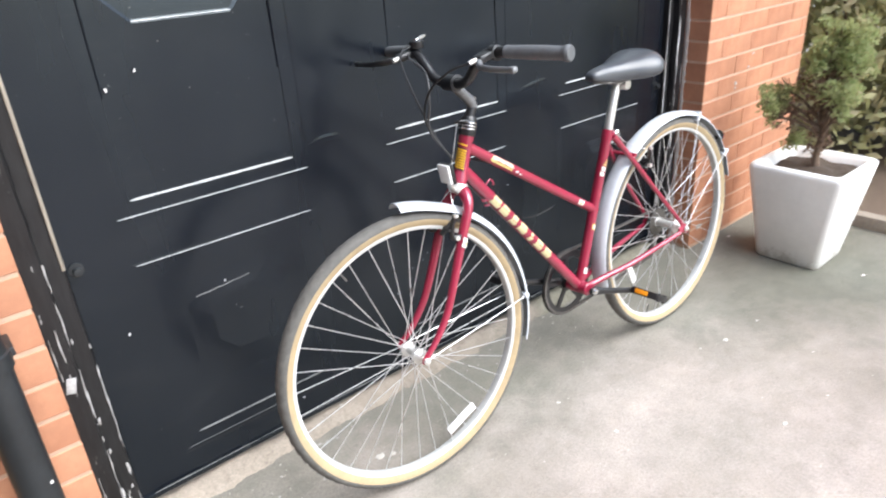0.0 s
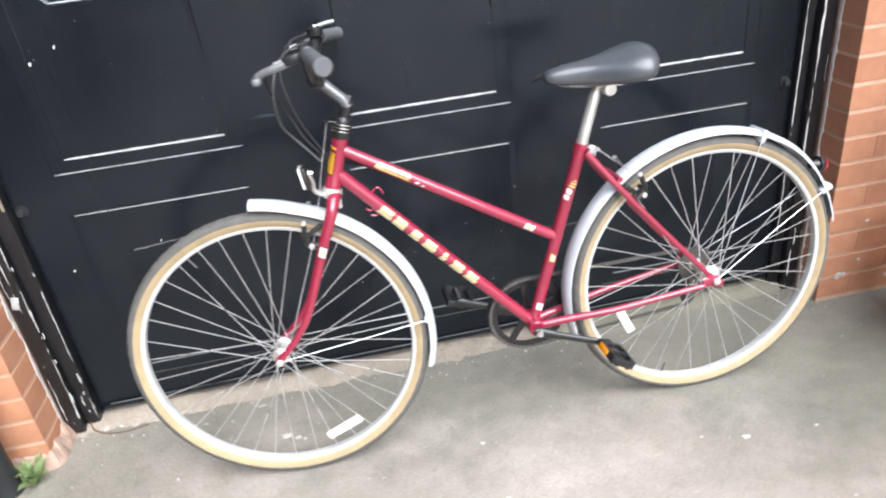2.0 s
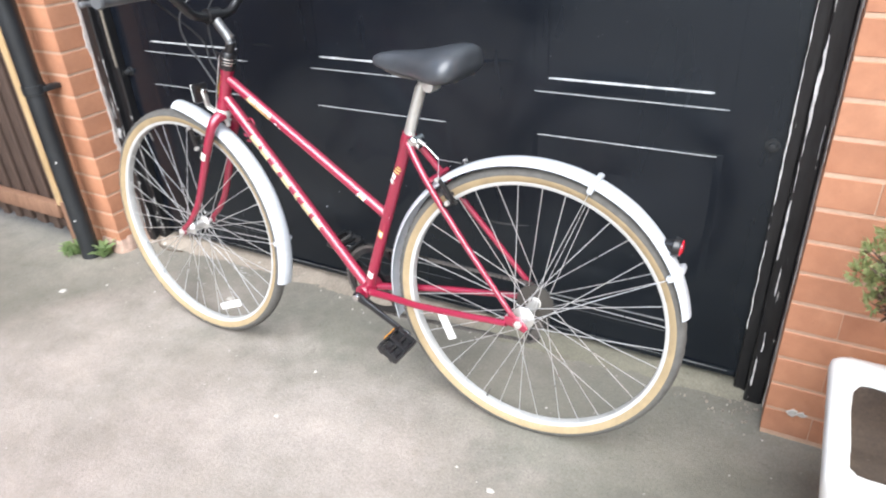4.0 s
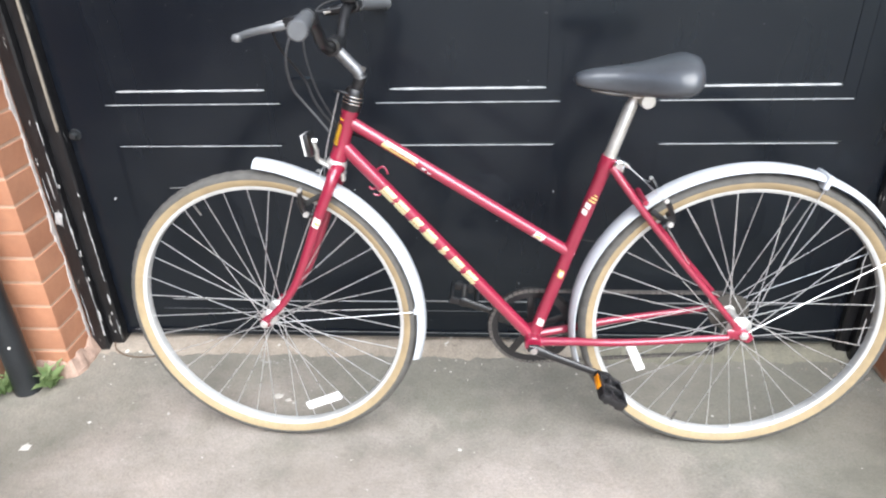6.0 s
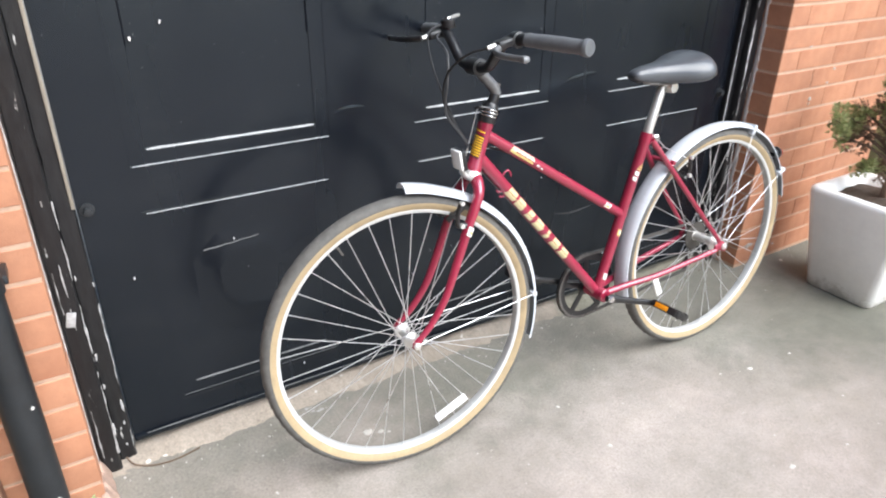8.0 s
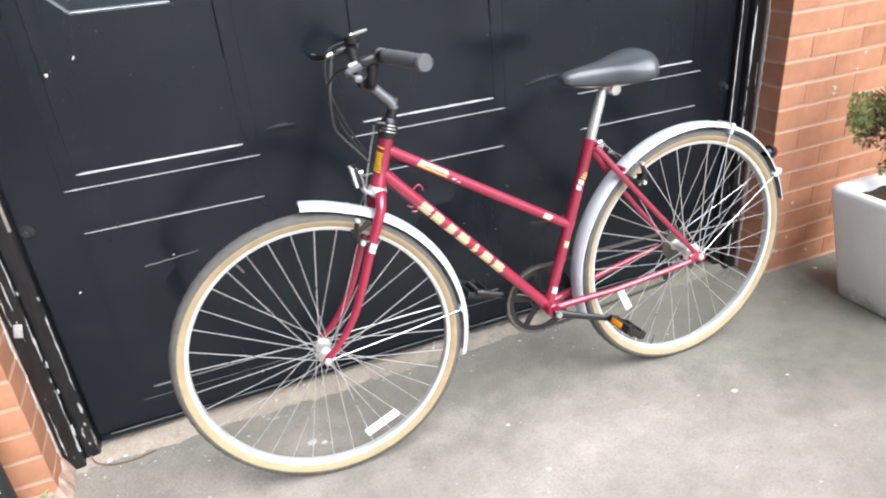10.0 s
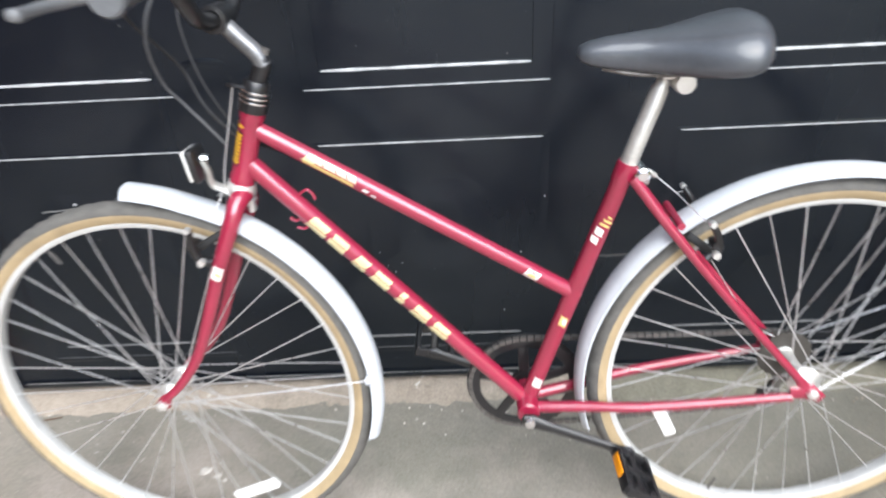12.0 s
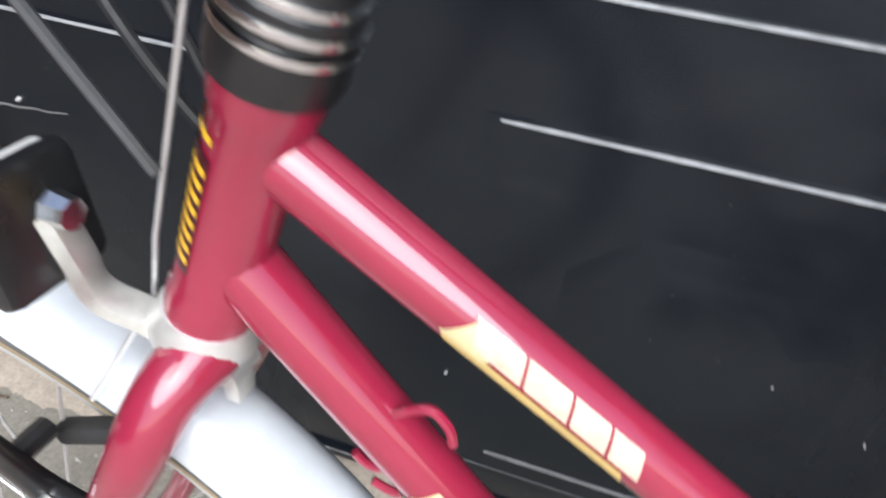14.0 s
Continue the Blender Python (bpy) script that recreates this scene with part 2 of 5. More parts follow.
ALLOY = plain("satin_alloy", (0.78, 0.77, 0.74), 0.38, 0.75, grain=0.10, scale=40)
POSTALLOY = plain("scuffed_post_alloy", (0.52, 0.505, 0.47), 0.36, 0.6, grain=0.18, scale=40)
RIMALLOY = plain("rim_alloy", (0.60, 0.60, 0.585), 0.45, 0.35, grain=0.10, scale=30)
CHROME = plain("chrome", (0.82, 0.82, 0.82), 0.18, 1.0, grain=0.1, scale=40)
SPOKE = plain("stainless_spoke", (0.74, 0.74, 0.74), 0.30, 0.8, grain=0.08, scale=30)
WHITE = plain("white_mudguard_plastic", (0.52, 0.545, 0.575), 0.36, 0, 0.4, 0.11, 14)
REFLECT = plain("clear_reflector", (0.86, 0.85, 0.82), 0.2, 0.0, 0.6, 0.06, 120)
AMBER = plain("amber_reflector", (0.85, 0.30, 0.01), 0.2, 0.0, 0.6, 0.2, 120)
REDLENS = plain("red_lens", (0.55, 0.01, 0.03), 0.15, 0.0, 0.6, 0.2, 80)
VINYL = plain("black_vinyl", (0.052, 0.057, 0.065), 0.38, 0, 0.45, 0.2, 30, 0.0006)
GRIP = plain("grey_black_grip", (0.115, 0.120, 0.126), 0.42, 0, 0.0, 0.2, 60, 0.0006)
CABLE = plain("cable_housing", (0.05, 0.05, 0.052), 0.4, grain=0.2)
DULLCABLE = plain("dull_black_cable_housing", (0.014, 0.014, 0.015), 0.6, grain=0.2)
STEMGREY = plain("worn_satin_grey_stem", (0.17, 0.172, 0.176), 0.34, 0.55, grain=0.25, scale=50)
SPROCKET = plain("dirty_sprocket_steel", (0.075, 0.068, 0.060), 0.55, 0.4, grain=0.3, scale=80)
STEEL = plain("oily_steel", (0.17, 0.16, 0.15), 0.45, 0.7, grain=0.3, scale=80)
POTWHITE = plain("weathered_white_glaze", (0.90, 0.885, 0.85), 0.45, 0, 0.1, 0.05, 9, 0.0008)


def splashed(m):
    """Soil splashes with a ragged upper edge on the foot of the pot."""
    n, l = m.node_tree.nodes, m.node_tree.links
    b = n["Principled BSDF"]
    v = coords(m)
    sep, rag = n.new("ShaderNodeSeparateXYZ"), n.new("ShaderNodeMath")
    l.new(v, sep.inputs[0])
    rag.operation = "MULTIPLY_ADD"
    l.new(noise_of(m, v, 22, 6, 0.75), rag.inputs[0])
    rag.inputs[1].default_value = -0.22
    l.new(sep.outputs["Z"], rag.inputs[2])
    shift = n.new("ShaderNodeMapRange")
    l.new(rag.outputs[0], shift.inputs["Value"])
    shift.inputs["From Min"].default_value, shift.inputs["From Max"].default_value = -0.065, -0.11
    shift.inputs["To Max"].default_value = 0.55
    l.new(mixed(m, shift.outputs[0], b.inputs["Base Color"].links[0].from_socket, (0.42, 0.38, 0.32)), b.inputs["Base Color"])


splashed(POTWHITE)
SOIL = concrete("potting_soil", (0.032, 0.022, 0.015), (0.075, 0.052, 0.036), 0.80)
BEDSOIL = concrete("bed_soil", (0.075, 0.052, 0.036), (0.17, 0.12, 0.085), 0.78)
BARK = timber("bark", (0.07, 0.045, 0.03), (0.19, 0.13, 0.09), 0.9)
NEEDLES = varied("conifer_needles", [(0.0, (0.25, 0.33, 0.13)), (0.5, (0.38, 0.46, 0.20)), (0.85, (0.47, 0.53, 0.28)), (1.0, (0.42, 0.34, 0.18))], 0.6)
HEDGE = varied("hedge_leaves", [(0.0, (0.36, 0.38, 0.16)), (0.5, (0.50, 0.48, 0.25)), (1.0, (0.56, 0.47, 0.32))], 0.7)
DRY = varied("dry_twigs", [(0.0, (0.12, 0.075, 0.05)), (0.5, (0.20, 0.13, 0.09)), (1.0, (0.30, 0.21, 0.15))], 0.8)
WEED = varied("weed_leaves", [(0.0, (0.20, 0.31, 0.11)), (1.0, (0.42, 0.52, 0.28))], 0.6, 30)
PIPE = plain("black_pipe_paint", (0.014, 0.016, 0.018), 0.45, 0, 0.1, 0.3, 14, 0.0008)
DARKWOOD = timber("dark_stained_boards", (0.045, 0.028, 0.022), (0.105, 0.068, 0.052))
RAILWOOD = timber("red_brown_rail", (0.15, 0.075, 0.045), (0.27, 0.15, 0.095))
PALEWOOD = timber("bare_pale_timber", (0.38, 0.25, 0.12), (0.60, 0.43, 0.24))
GREYWOOD = timber("greyed_bare_timber", (0.17, 0.145, 0.115), (0.36, 0.32, 0.26))
RUBBLE = plain("dusty_rubble", (0.25, 0.215, 0.18), 0.9, grain=0.4, scale=26, relief=0.003)
PINKMORTAR = plain("pinkish_crumbled_mortar", (0.40, 0.275, 0.215), 0.9, grain=0.3, scale=26, relief=0.004)


# ---------------------------------------------------------------- mesh helpers
def link(name, bm, mats, smooth=True):
    me = bpy.data.meshes.new(name)
    bmesh.ops.recalc_face_normals(bm, faces=bm.faces)
    bm.to_mesh(me)
    bm.free()
    for m in mats if isinstance(mats, (list, tuple)) else [mats]:
        me.materials.append(m)
    if smooth:
        me.shade_smooth()
        me.set_sharp_from_angle(angle=radians(38))
    return me


def part(name, bm, mats, parent=None, label="", at=None, smooth=True):
    ob = new(name, link(name, bm, mats, smooth))
    ob.parent = parent
    if at is not None:
        ob.matrix_local = at
    return tagged(ob, label)


def piece(name, me, parent, at):
    ob = new(name, me)
    ob.parent = parent
    ob.matrix_local = at
    return ob


def holder(name, at=Matrix()):
    ob = new(name)
    ob.matrix_world = at
    return ob


def curve(points, steps=8):
    """Points on a smooth line through the given ones."""
    p = [Vector(q) for q in points]
    p = [p[0] * 2 - p[1]] + p + [p[-1] * 2 - p[-2]]
    out = []
    for a, b, c, d in zip(p, p[1:], p[2:], p[3:]):
        for k in range(steps):
            t = k / steps
            out.append(0.5 * (2 * b + (c - a) * t + (2 * a - 5 * b + 4 * c - d) * t * t + (3 * b - a - 3 * c + d) * t ** 3))
    return out + [p[-2]]


def tube(bm, points, radius, sides=14, caps=True, flat=1.0):
    """A swept round bar; radius is one number or one for each point. flat squeezes it across its side."""
    pts = [Vector(p) for p in points]
    rad = radius if isinstance(radius, (list, tuple)) else [radius] * len(pts)
    way = (pts[1] - pts[0]).normalized()
    ref = Vector((0, 1, 0)) if abs(way.y) < 0.9 else Vector((0, 0, 1))
    side = (ref - way * ref.dot(way)).normalized()
    rings = []
    for k, p in enumerate(pts):
        a, b = pts[max(0, k - 1)], pts[min(len(pts) - 1, k + 1)]
        way = (b - a).normalized()
        side = (side - way * side.dot(way)).normalized()
        up = way.cross(side)
        rings.append([bm.verts.new(p + rad[k] * (flat * math.cos(t) * side + math.sin(t) * up)) for t in [2 * math.pi * j / sides for j in range(sides)]])
    for a, b in zip(rings, rings[1:]):
        for j in range(sides):
            bm.faces.new((a[j], a[(j + 1) % sides], b[(j + 1) % sides], b[j]))
    if caps:
        bm.faces.new(rings[0][::-1])
        bm.faces.new(rings[-1])
    return bm


def taper(points, r0, r1):
    n = len(points) - 1
    return [r0 + (r1 - r0) * k / n for k in range(n + 1)]


def block(bm, centre, size, bevel=0.0, turn=None):
    m = Matrix.Translation(centre) @ (turn or Matrix()) @ Matrix.Diagonal((*size, 1))
    made = bmesh.ops.create_cube(bm, size=1.0, matrix=m)["verts"]
    if bevel:
        edges = {e for v in made for e in v.link_edges}
        bmesh.ops.bevel(bm, geom=list(edges), offset=bevel, segments=2, affect="EDGES", profile=0.5)
    return bm


def lathe(bm, profile, segments, mats=None, axis="y", close=False, wave=None):
    """Turns a profile of (radius, along) about the axis. mats: the material slot of each band."""
    rings = []
    for k in range(segments):
        t = 2 * math.pi * k / segments
        c, s = math.cos(t), math.sin(t)
        ring = []
        for j, (r, a) in enumerate(profile):
            if wave:
                r += wave(j, k)
            ring.append(bm.verts.new((r * c, a, r * s) if axis == "y" else (r * c, r * s, a)))
        rings.append(ring)
    n = len(profile)
    for k in range(segments):
        a, b = rings[k], rings[(k + 1) % segments]
        for j in range(n if close else n - 1):
            f = bm.faces.new((a[j], a[(j + 1) % n], b[(j + 1) % n], b[j]))
            if mats:
                f.material_index = mats[j]
    return bm


def arc_strip(bm, radius, half, sag, thick, a0, a1, steps, lift=None):
    """A mudguard: a crescent section swept round the wheel from a0 to a1 degrees."""
    n = 8
    rows = []
    for k in range(steps + 1):
        a = radians(a0 + (a1 - a0) * k / steps)
        extra = lift(k / steps) if lift else 0.0
        ring = []
        for inner in (0, 1):
            order = range(n + 1) if not inner else range(n, -1, -1)
            for j in order:
                u = -1 + 2 * j / n
                r = radius + extra - sag * (0.4 * u * u + 0.6 * u ** 4) - thick * inner
                ring.append(bm.verts.new((r * math.cos(a), u * half, r * math.sin(a))))
        rows.append(ring)
    m = len(rows[0])
    for a, b in zip(rows, rows[1:]):
        for j in range(m):
            bm.faces.new((a[j], a[(j + 1) % m], b[(j + 1) % m], b[j]))
    bm.faces.new(rows[0])
    bm.faces.new(rows[-1][::-1])
    return bm


def decal(bm, a, b, radius, s0, s1, t0, t1, slant=0.0, steps=8):
    """A thin patch on a tube from a to b: s along it in metres, t round it in degrees from the bike's near side upwards."""
    a, b = Vector(a), Vector(b)
    way = (b - a).normalized()
    near = Vector((0, -1, 0))
    up = way.cross(near)
    if up.z < 0:
        up = -up
    low, high = [], []
    for k in range(steps + 1):
        u = k / steps
        t = radians(t0 + (t1 - t0) * u)
        out = (math.cos(t) * near + math.sin(t) * up) * radius
        low.append(bm.verts.new(a + way * (s0 + slant * u) + out))
        high.append(bm.verts.new(a + way * (s1 + slant * u) + out))
    for j in range(steps):
        bm.faces.new((low[j], low[j + 1], high[j + 1], high[j]))
    return bm


# ---------------------------------------------------------------- ground
def ground_sheet():
    bm = bmesh.new()
    xs = [-60, -20, -6, -3, -2, -1.3, -0.6, 0, 0.6, 1.3, 2, 3, 6, 20, 60]
    ys = [-60, -20, -6, -3, -2, -1.4, -0.9, -0.5, -0.2, 0.3, 1.5, 5, 20, 60]
    grid = [[bm.verts.new((x, y, -0.006)) for x in xs] for y in ys]
    for a, b in zip(grid, grid[1:]):
        for j in range(len(xs) - 1):
            bm.faces.new((a[j], a[j + 1], b[j + 1], b[j]))
    return tagged(part("ground", bm, GROUND, smooth=False), "worn grey concrete drive with pale specks, stains and a greenish band", "ground", kind="structure")


drive = ground_sheet()


def lump(bm, x, y, z, r, tall, rng, sides=8):
    """A flat irregular bit lying on something."""
    foot, top = [], []
    for k in range(sides):
        a, q = 2 * math.pi * k / sides, r * rng.uniform(0.6, 1.15)
        foot.append(bm.verts.new((x + q * math.cos(a), y + q * 0.8 * math.sin(a), z - 0.001)))
        top.append(bm.verts.new((x + q * 0.7 * math.cos(a), y + q * 0.55 * math.sin(a), z + tall * rng.uniform(0.6, 1.1))))
    for k in range(sides):
        bm.faces.new((foot[k], foot[(k + 1) % sides], top[(k + 1) % sides], top[k]))
    bm.faces.new(top)


def ground_marks():
    rng = random.Random(14)
    for x, y, r in ((-0.987, -0.454, 0.020), (0.110, -0.428, 0.008), (0.125, -0.617, 0.010), (-0.870, -0.361, 0.007), (0.734, -0.595, 0.012), (0.634, -0.567, 0.006),
                    (0.914, -0.610, 0.007), (0.468, -0.912, 0.012), (1.480, -0.732, 0.011), (1.481, -0.199, 0.012), (-0.394, -0.243, 0.017), (-0.364, -0.258, 0.012), (-0.345, -0.270, 0.007), (-0.55, -0.135, 0.007)):
        bm = bmesh.new()
        lump(bm, x, y, -0.006, r, 0.0016, rng, 11)
        part("pale_spot", bm, SPOT, drive, smooth=False)
    # a smear of pale cement trodden into the concrete
    bm = bmesh.new()
    for k in range(11):
        u = -1 + 0.2 * k
        lump(bm, -0.476 + 0.062 * u, -0.088 - 0.012 * u + rng.gauss(0, 0.009), -0.0058, rng.uniform(0.004, 0.011) * (1.2 - abs(u)), 0.0006, rng, 13)
    part("cement_smear", bm, SMEAR, drive, "pale trodden cement smear", smooth=False)
    bm = bmesh.new()
    for k in range(45):
        x, y = rng.uniform(-1.0, 1.9), -0.07 - abs(rng.gauss(0, 0.30))
        lump(bm, x, y, -0.006, rng.uniform(0.0012, 0.0034), 0.0025, rng, 5)
    for k in range(34):
        x, y = rng.uniform(-1.0, 1.25), -0.075 - abs(rng.gauss(0, 0.03))
        lump(bm, x, y, -0.006, rng.uniform(0.0012, 0.0042), 0.004, rng, 6)
    tagged(part("grit", bm, SPOT, smooth=False), "loose pale grit and crumbs on the concrete drive", "grit", kind="stuff")
    bm = bmesh.new()
    for k in range(44):
        x, y = rng.gauss(1.20, 0.07), -0.050 - abs(rng.gauss(0, 0.05))
        if x < 1.245 or y < -0.155:
            lump(bm, x, y, -0.006, rng.uniform(0.0015, 0.0065) * rng.uniform(0.5, 1.0), 0.006, rng, 9)
    tagged(part("debris", bm, RUBBLE, smooth=False), "crumbs of brick and mortar at the pillar's foot", "debris", kind="stuff")
    bm = bmesh.new()
    tube(bm, curve([(-0.959, -0.034, 0.014), (-0.946, -0.058, 0.004), (-0.908, -0.078, -0.002), (-0.855, -0.085, -0.003), (-0.793, -0.076, -0.001)], 6), 0.0020, 6)
    tagged(part("twig", bm, BARK), "thin dark twig lying on the drive by the door", "twig")
    # crumbled mortar round the foot of the pillar beside the door
    bm = bmesh.new()
    rows = []
    for k in range(31):
        u = k / 30
        if u < 0.55:
            base, out = Vector((-1.02, -0.045 - 0.12 * u / 0.55, 0)), Vector((1, 0, 0))
        else:
            base, out = Vector((-1.02 - 0.10 * (u - 0.55) / 0.45, -0.165, 0)), Vector((0, -1, 0))
        if 0.45 < u < 0.65:
            out = Vector((1, 0, 0)).lerp(Vector((0, -1, 0)), (u - 0.45) / 0.2).normalized()
        high = 0.042 + 0.020 * noise.noise((u * 7, 1, 0)) + 0.008 * noise.noise((u * 29, 4, 0))
        wide = 0.020 + 0.012 * noise.noise((u * 6, 9, 0))
        rows.append([bm.verts.new(base + out * d + Vector((0, 0, z))) for d, z in ((-0.004, high), (0.004, high - 0.002), (wide * 0.6, high * 0.55 + 0.006 * noise.noise((u * 40, 2, 0))), (wide, 0.004), (wide + 0.002, -0.007))])
    for a, b in zip(rows, rows[1:]):
        for j in range(4):
            bm.faces.new((a[j], b[j], b[j + 1], a[j + 1]))
    tagged(part("mortar_fillet", bm, PINKMORTAR, smooth=False), "crumbled pinkish mortar fillet at the brick pillar's foot", "mortar", kind="structure")


ground_marks()


def sill():
    """A rough strip of broken concrete along the foot of the door."""
    bm = bmesh.new()
    rows = []
    for k in range(341):
        x = -1.02 + 2.27 * k / 340
        rows.append([])
        for j in range(17):
            y = 0.06 - 0.19 * j / 16
            lift = 0.012 if y > -0.020 else 0.012 - (-0.020 - y) * 0.42
            lift += 0.010 * noise.noise((x * 5, y * 9, 0)) + 0.006 * noise.noise((x * 21, y * 26, 2)) + 0.0045 * noise.noise((x * 75, y * 80, 4))
            rows[-1].append(bm.verts.new((x, y, min(lift, 0.026) if y < 0.0 else min(lift, 0.018))))
    for a, b in zip(rows, rows[1:]):
        for j in range(16):
            bm.faces.new((a[j], b[j], b[j + 1], a[j + 1]))
    tagged(part("door_sill", bm, SILL), "rough broken tan concrete strip along the door's foot", "sill", kind="structure")


sill()

# ---------------------------------------------------------------- garage door and its frame
DOOR_L, DOOR_R, DOOR_T, DOOR_B = -0.93, 1.183, 2.06, 0.03
COLUMNS = (-0.58, 0.122, 0.822)


def ring_of(bm, hw, lo, hi, y, xc, cut=0.0):
    """Eight corners of a panel edge; cut slices its corners off."""
    c = max(cut, 0.0004)
    pts = [(-hw + c, lo), (hw - c, lo), (hw, lo + c), (hw, hi - c), (hw - c, hi), (-hw + c, hi), (-hw, hi - c), (-hw, lo + c)]
    return [bm.verts.new((xc + x, y, z)) for x, z in pts]


def skin(bm, rings):
    for a, b in zip(rings, rings[1:]):
        for j in range(8):
            bm.faces.new((a[j], a[(j + 1) % 8], b[(j + 1) % 8], b[j]))
    bm.faces.new(rings[-1])


def garage_door():
    door = holder("door_1")
    tagged(door, "closed gloss black pressed steel garage door with moulded panels", "garage door", kind="structure")
    hw = 0.232
    bm = bmesh.new()
    xs = [DOOR_L] + [x for c in COLUMNS for x in (c - hw, c + hw)] + [DOOR_R]
    zs = [DOOR_B, 0.105, 0.634, 0.737, 1.90, DOOR_T]
    for i in range(len(xs) - 1):
        for j in range(len(zs) - 1):
            if i % 2 == 1 and j in (1, 3):
                continue
            q = [(xs[i], zs[j]), (xs[i + 1], zs[j]), (xs[i + 1], zs[j + 1]), (xs[i], zs[j + 1])]
            bm.faces.new([bm.verts.new((x, 0, z)) for x, z in q])
    bmesh.ops.remove_doubles(bm, verts=bm.verts, dist=0.0005)
    # a back, so that the sheet has depth
    block(bm, ((DOOR_L + DOOR_R) / 2, 0.045, (DOOR_B + DOOR_T) / 2), (DOOR_R - DOOR_L, 0.02, DOOR_T - DOOR_B))
    part("door_sheet", bm, DOORBLACK, door, smooth=False)
    for c in COLUMNS:
        # upper panel: two shallow steps in, then a long slope to a corner-cut field
        bm = bmesh.new()
        skin(bm, [ring_of(bm, hw, 0.737, 1.90, 0.0, c), ring_of(bm, hw - 0.0006, 0.7425, 1.899, 0.0012, c), ring_of(bm, hw - 0.036, 0.769, 1.865, 0.0012, c),
                  ring_of(bm, hw - 0.0366, 0.779, 1.857, 0.0030, c), ring_of(bm, hw - 0.060, 1.121, 1.60, 0.0035, c, 0.068), ring_of(bm, hw - 0.062, 1.129, 1.594, 0.0070, c, 0.067),
                  ring_of(bm, hw - 0.12, 1.26, 1.46, 0.0200, c, 0.04)])
        part("upper_panel", bm, DOORBLACK, door, smooth=False)
        bm = bmesh.new()
        skin(bm, [ring_of(bm, hw, 0.105, 0.634, 0.0, c), ring_of(bm, hw - 0.016, 0.109, 0.629, -0.0010, c), ring_of(bm, hw - 0.040, 0.152, 0.600, -0.0009, c, 0.01),
                  ring_of(bm, hw - 0.095, 0.268, 0.546, 0.0004, c, 0.06), ring_of(bm, hw - 0.120, 0.300, 0.520, -0.0012, c, 0.055), ring_of(bm, hw - 0.152, 0.334, 0.496, -0.0038, c, 0.045)])
        part("lower_panel", bm, DOORBLACK, door, smooth=False)
        # worn ledges, the sky's bright glint along them put into the pale colour
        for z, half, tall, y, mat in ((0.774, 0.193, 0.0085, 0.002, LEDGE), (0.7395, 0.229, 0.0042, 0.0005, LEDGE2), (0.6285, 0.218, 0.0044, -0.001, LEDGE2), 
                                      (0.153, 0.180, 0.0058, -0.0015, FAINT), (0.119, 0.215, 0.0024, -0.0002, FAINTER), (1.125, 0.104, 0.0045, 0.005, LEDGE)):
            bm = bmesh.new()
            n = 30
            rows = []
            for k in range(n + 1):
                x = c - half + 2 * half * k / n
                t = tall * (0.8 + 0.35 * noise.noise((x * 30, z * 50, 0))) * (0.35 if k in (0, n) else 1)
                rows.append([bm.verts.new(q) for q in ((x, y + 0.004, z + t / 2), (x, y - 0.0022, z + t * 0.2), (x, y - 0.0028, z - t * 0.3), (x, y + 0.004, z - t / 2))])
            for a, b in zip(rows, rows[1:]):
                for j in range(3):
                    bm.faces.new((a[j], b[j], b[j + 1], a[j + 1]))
            part("ledge", bm, mat, door, "worn pale ledge with its glint in the colour" if mat in (LEDGE, LEDGE2) else "")
    # upright creases beside the upper panels
    for c in COLUMNS:
        for s in (-1, 1):
            bm = bmesh.new()
            tube(bm, [(c + s * 0.194, 0.0032, 0.99), (c + s * 0.194, 0.0018, 1.10), (c + s * 0.194, 0.001, 1.30), (c + s * 0.194, 0.001, 1.88)], 0.0026, 6)
            part("rib", bm, DOORBLACK, door)
    # shallow pressed swages between the columns
    for x, z, wide, tilt in ((-0.285, 0.800, 0.060, 0.0), (0.474, 0.799, 0.095, 0.12)):
        bm = bmesh.new()
        rows = []
        for k in range(25):
            u = k / 12 - 1
            rows.append([bm.verts.new((x + wide * u, 0.0004 - 0.0022 * (1 - u * u) ** 2 * (1 - w * w) ** 2, z + wide * u * tilt - 0.008 * u * u + 0.012 * w)) for w in (i / 6 - 1 for i in range(13))])
        for a, b in zip(rows, rows[1:]):
            for j in range(12):
                bm.faces.new((a[j], b[j], b[j + 1], a[j + 1]))
        part("swage", bm, DOORBLACK, door)
    # chips in the paint
    rng = random.Random(9)
    for x, z, r in ((-0.765, 1.005, 0.0075), (-0.702, 1.034, 0.006), (-0.851, 0.479, 0.005), (-0.616, 0.524, 0.004), (0.198, 0.413, 0.0035), (-0.119, 0.286, 0.0035), (-0.181, 0.503, 0.0035), (0.300, 0.368, 0.003), (-0.471, 0.099, 0.004), (0.264, 0.216, 0.0028),
                    (-0.060, 0.349, 0.0024), (0.347, 0.499, 0.003), (-0.001, 0.379, 0.0024), (0.03, 0.33, 0.002), (0.015, 0.345, 0.0018), (0.045, 0.352, 0.0018), (-0.02, 0.36, 0.0016)):
        bm = bmesh.new()
        ring = []
        for k in range(7):
            a, q = 2 * math.pi * k / 7, r * rng.uniform(0.4, 0.9) * (1.0 if r > 0.0038 else 0.75)
            ring.append(bm.verts.new((x + q * 0.7 * math.cos(a) + 0.3 * q * math.sin(a), -0.0002, z + q * math.sin(a))))
        top = [bm.verts.new((x + (v.co.x - x) * 0.8, -0.0052, z + (v.co.z - z) * 0.8)) for v in ring]
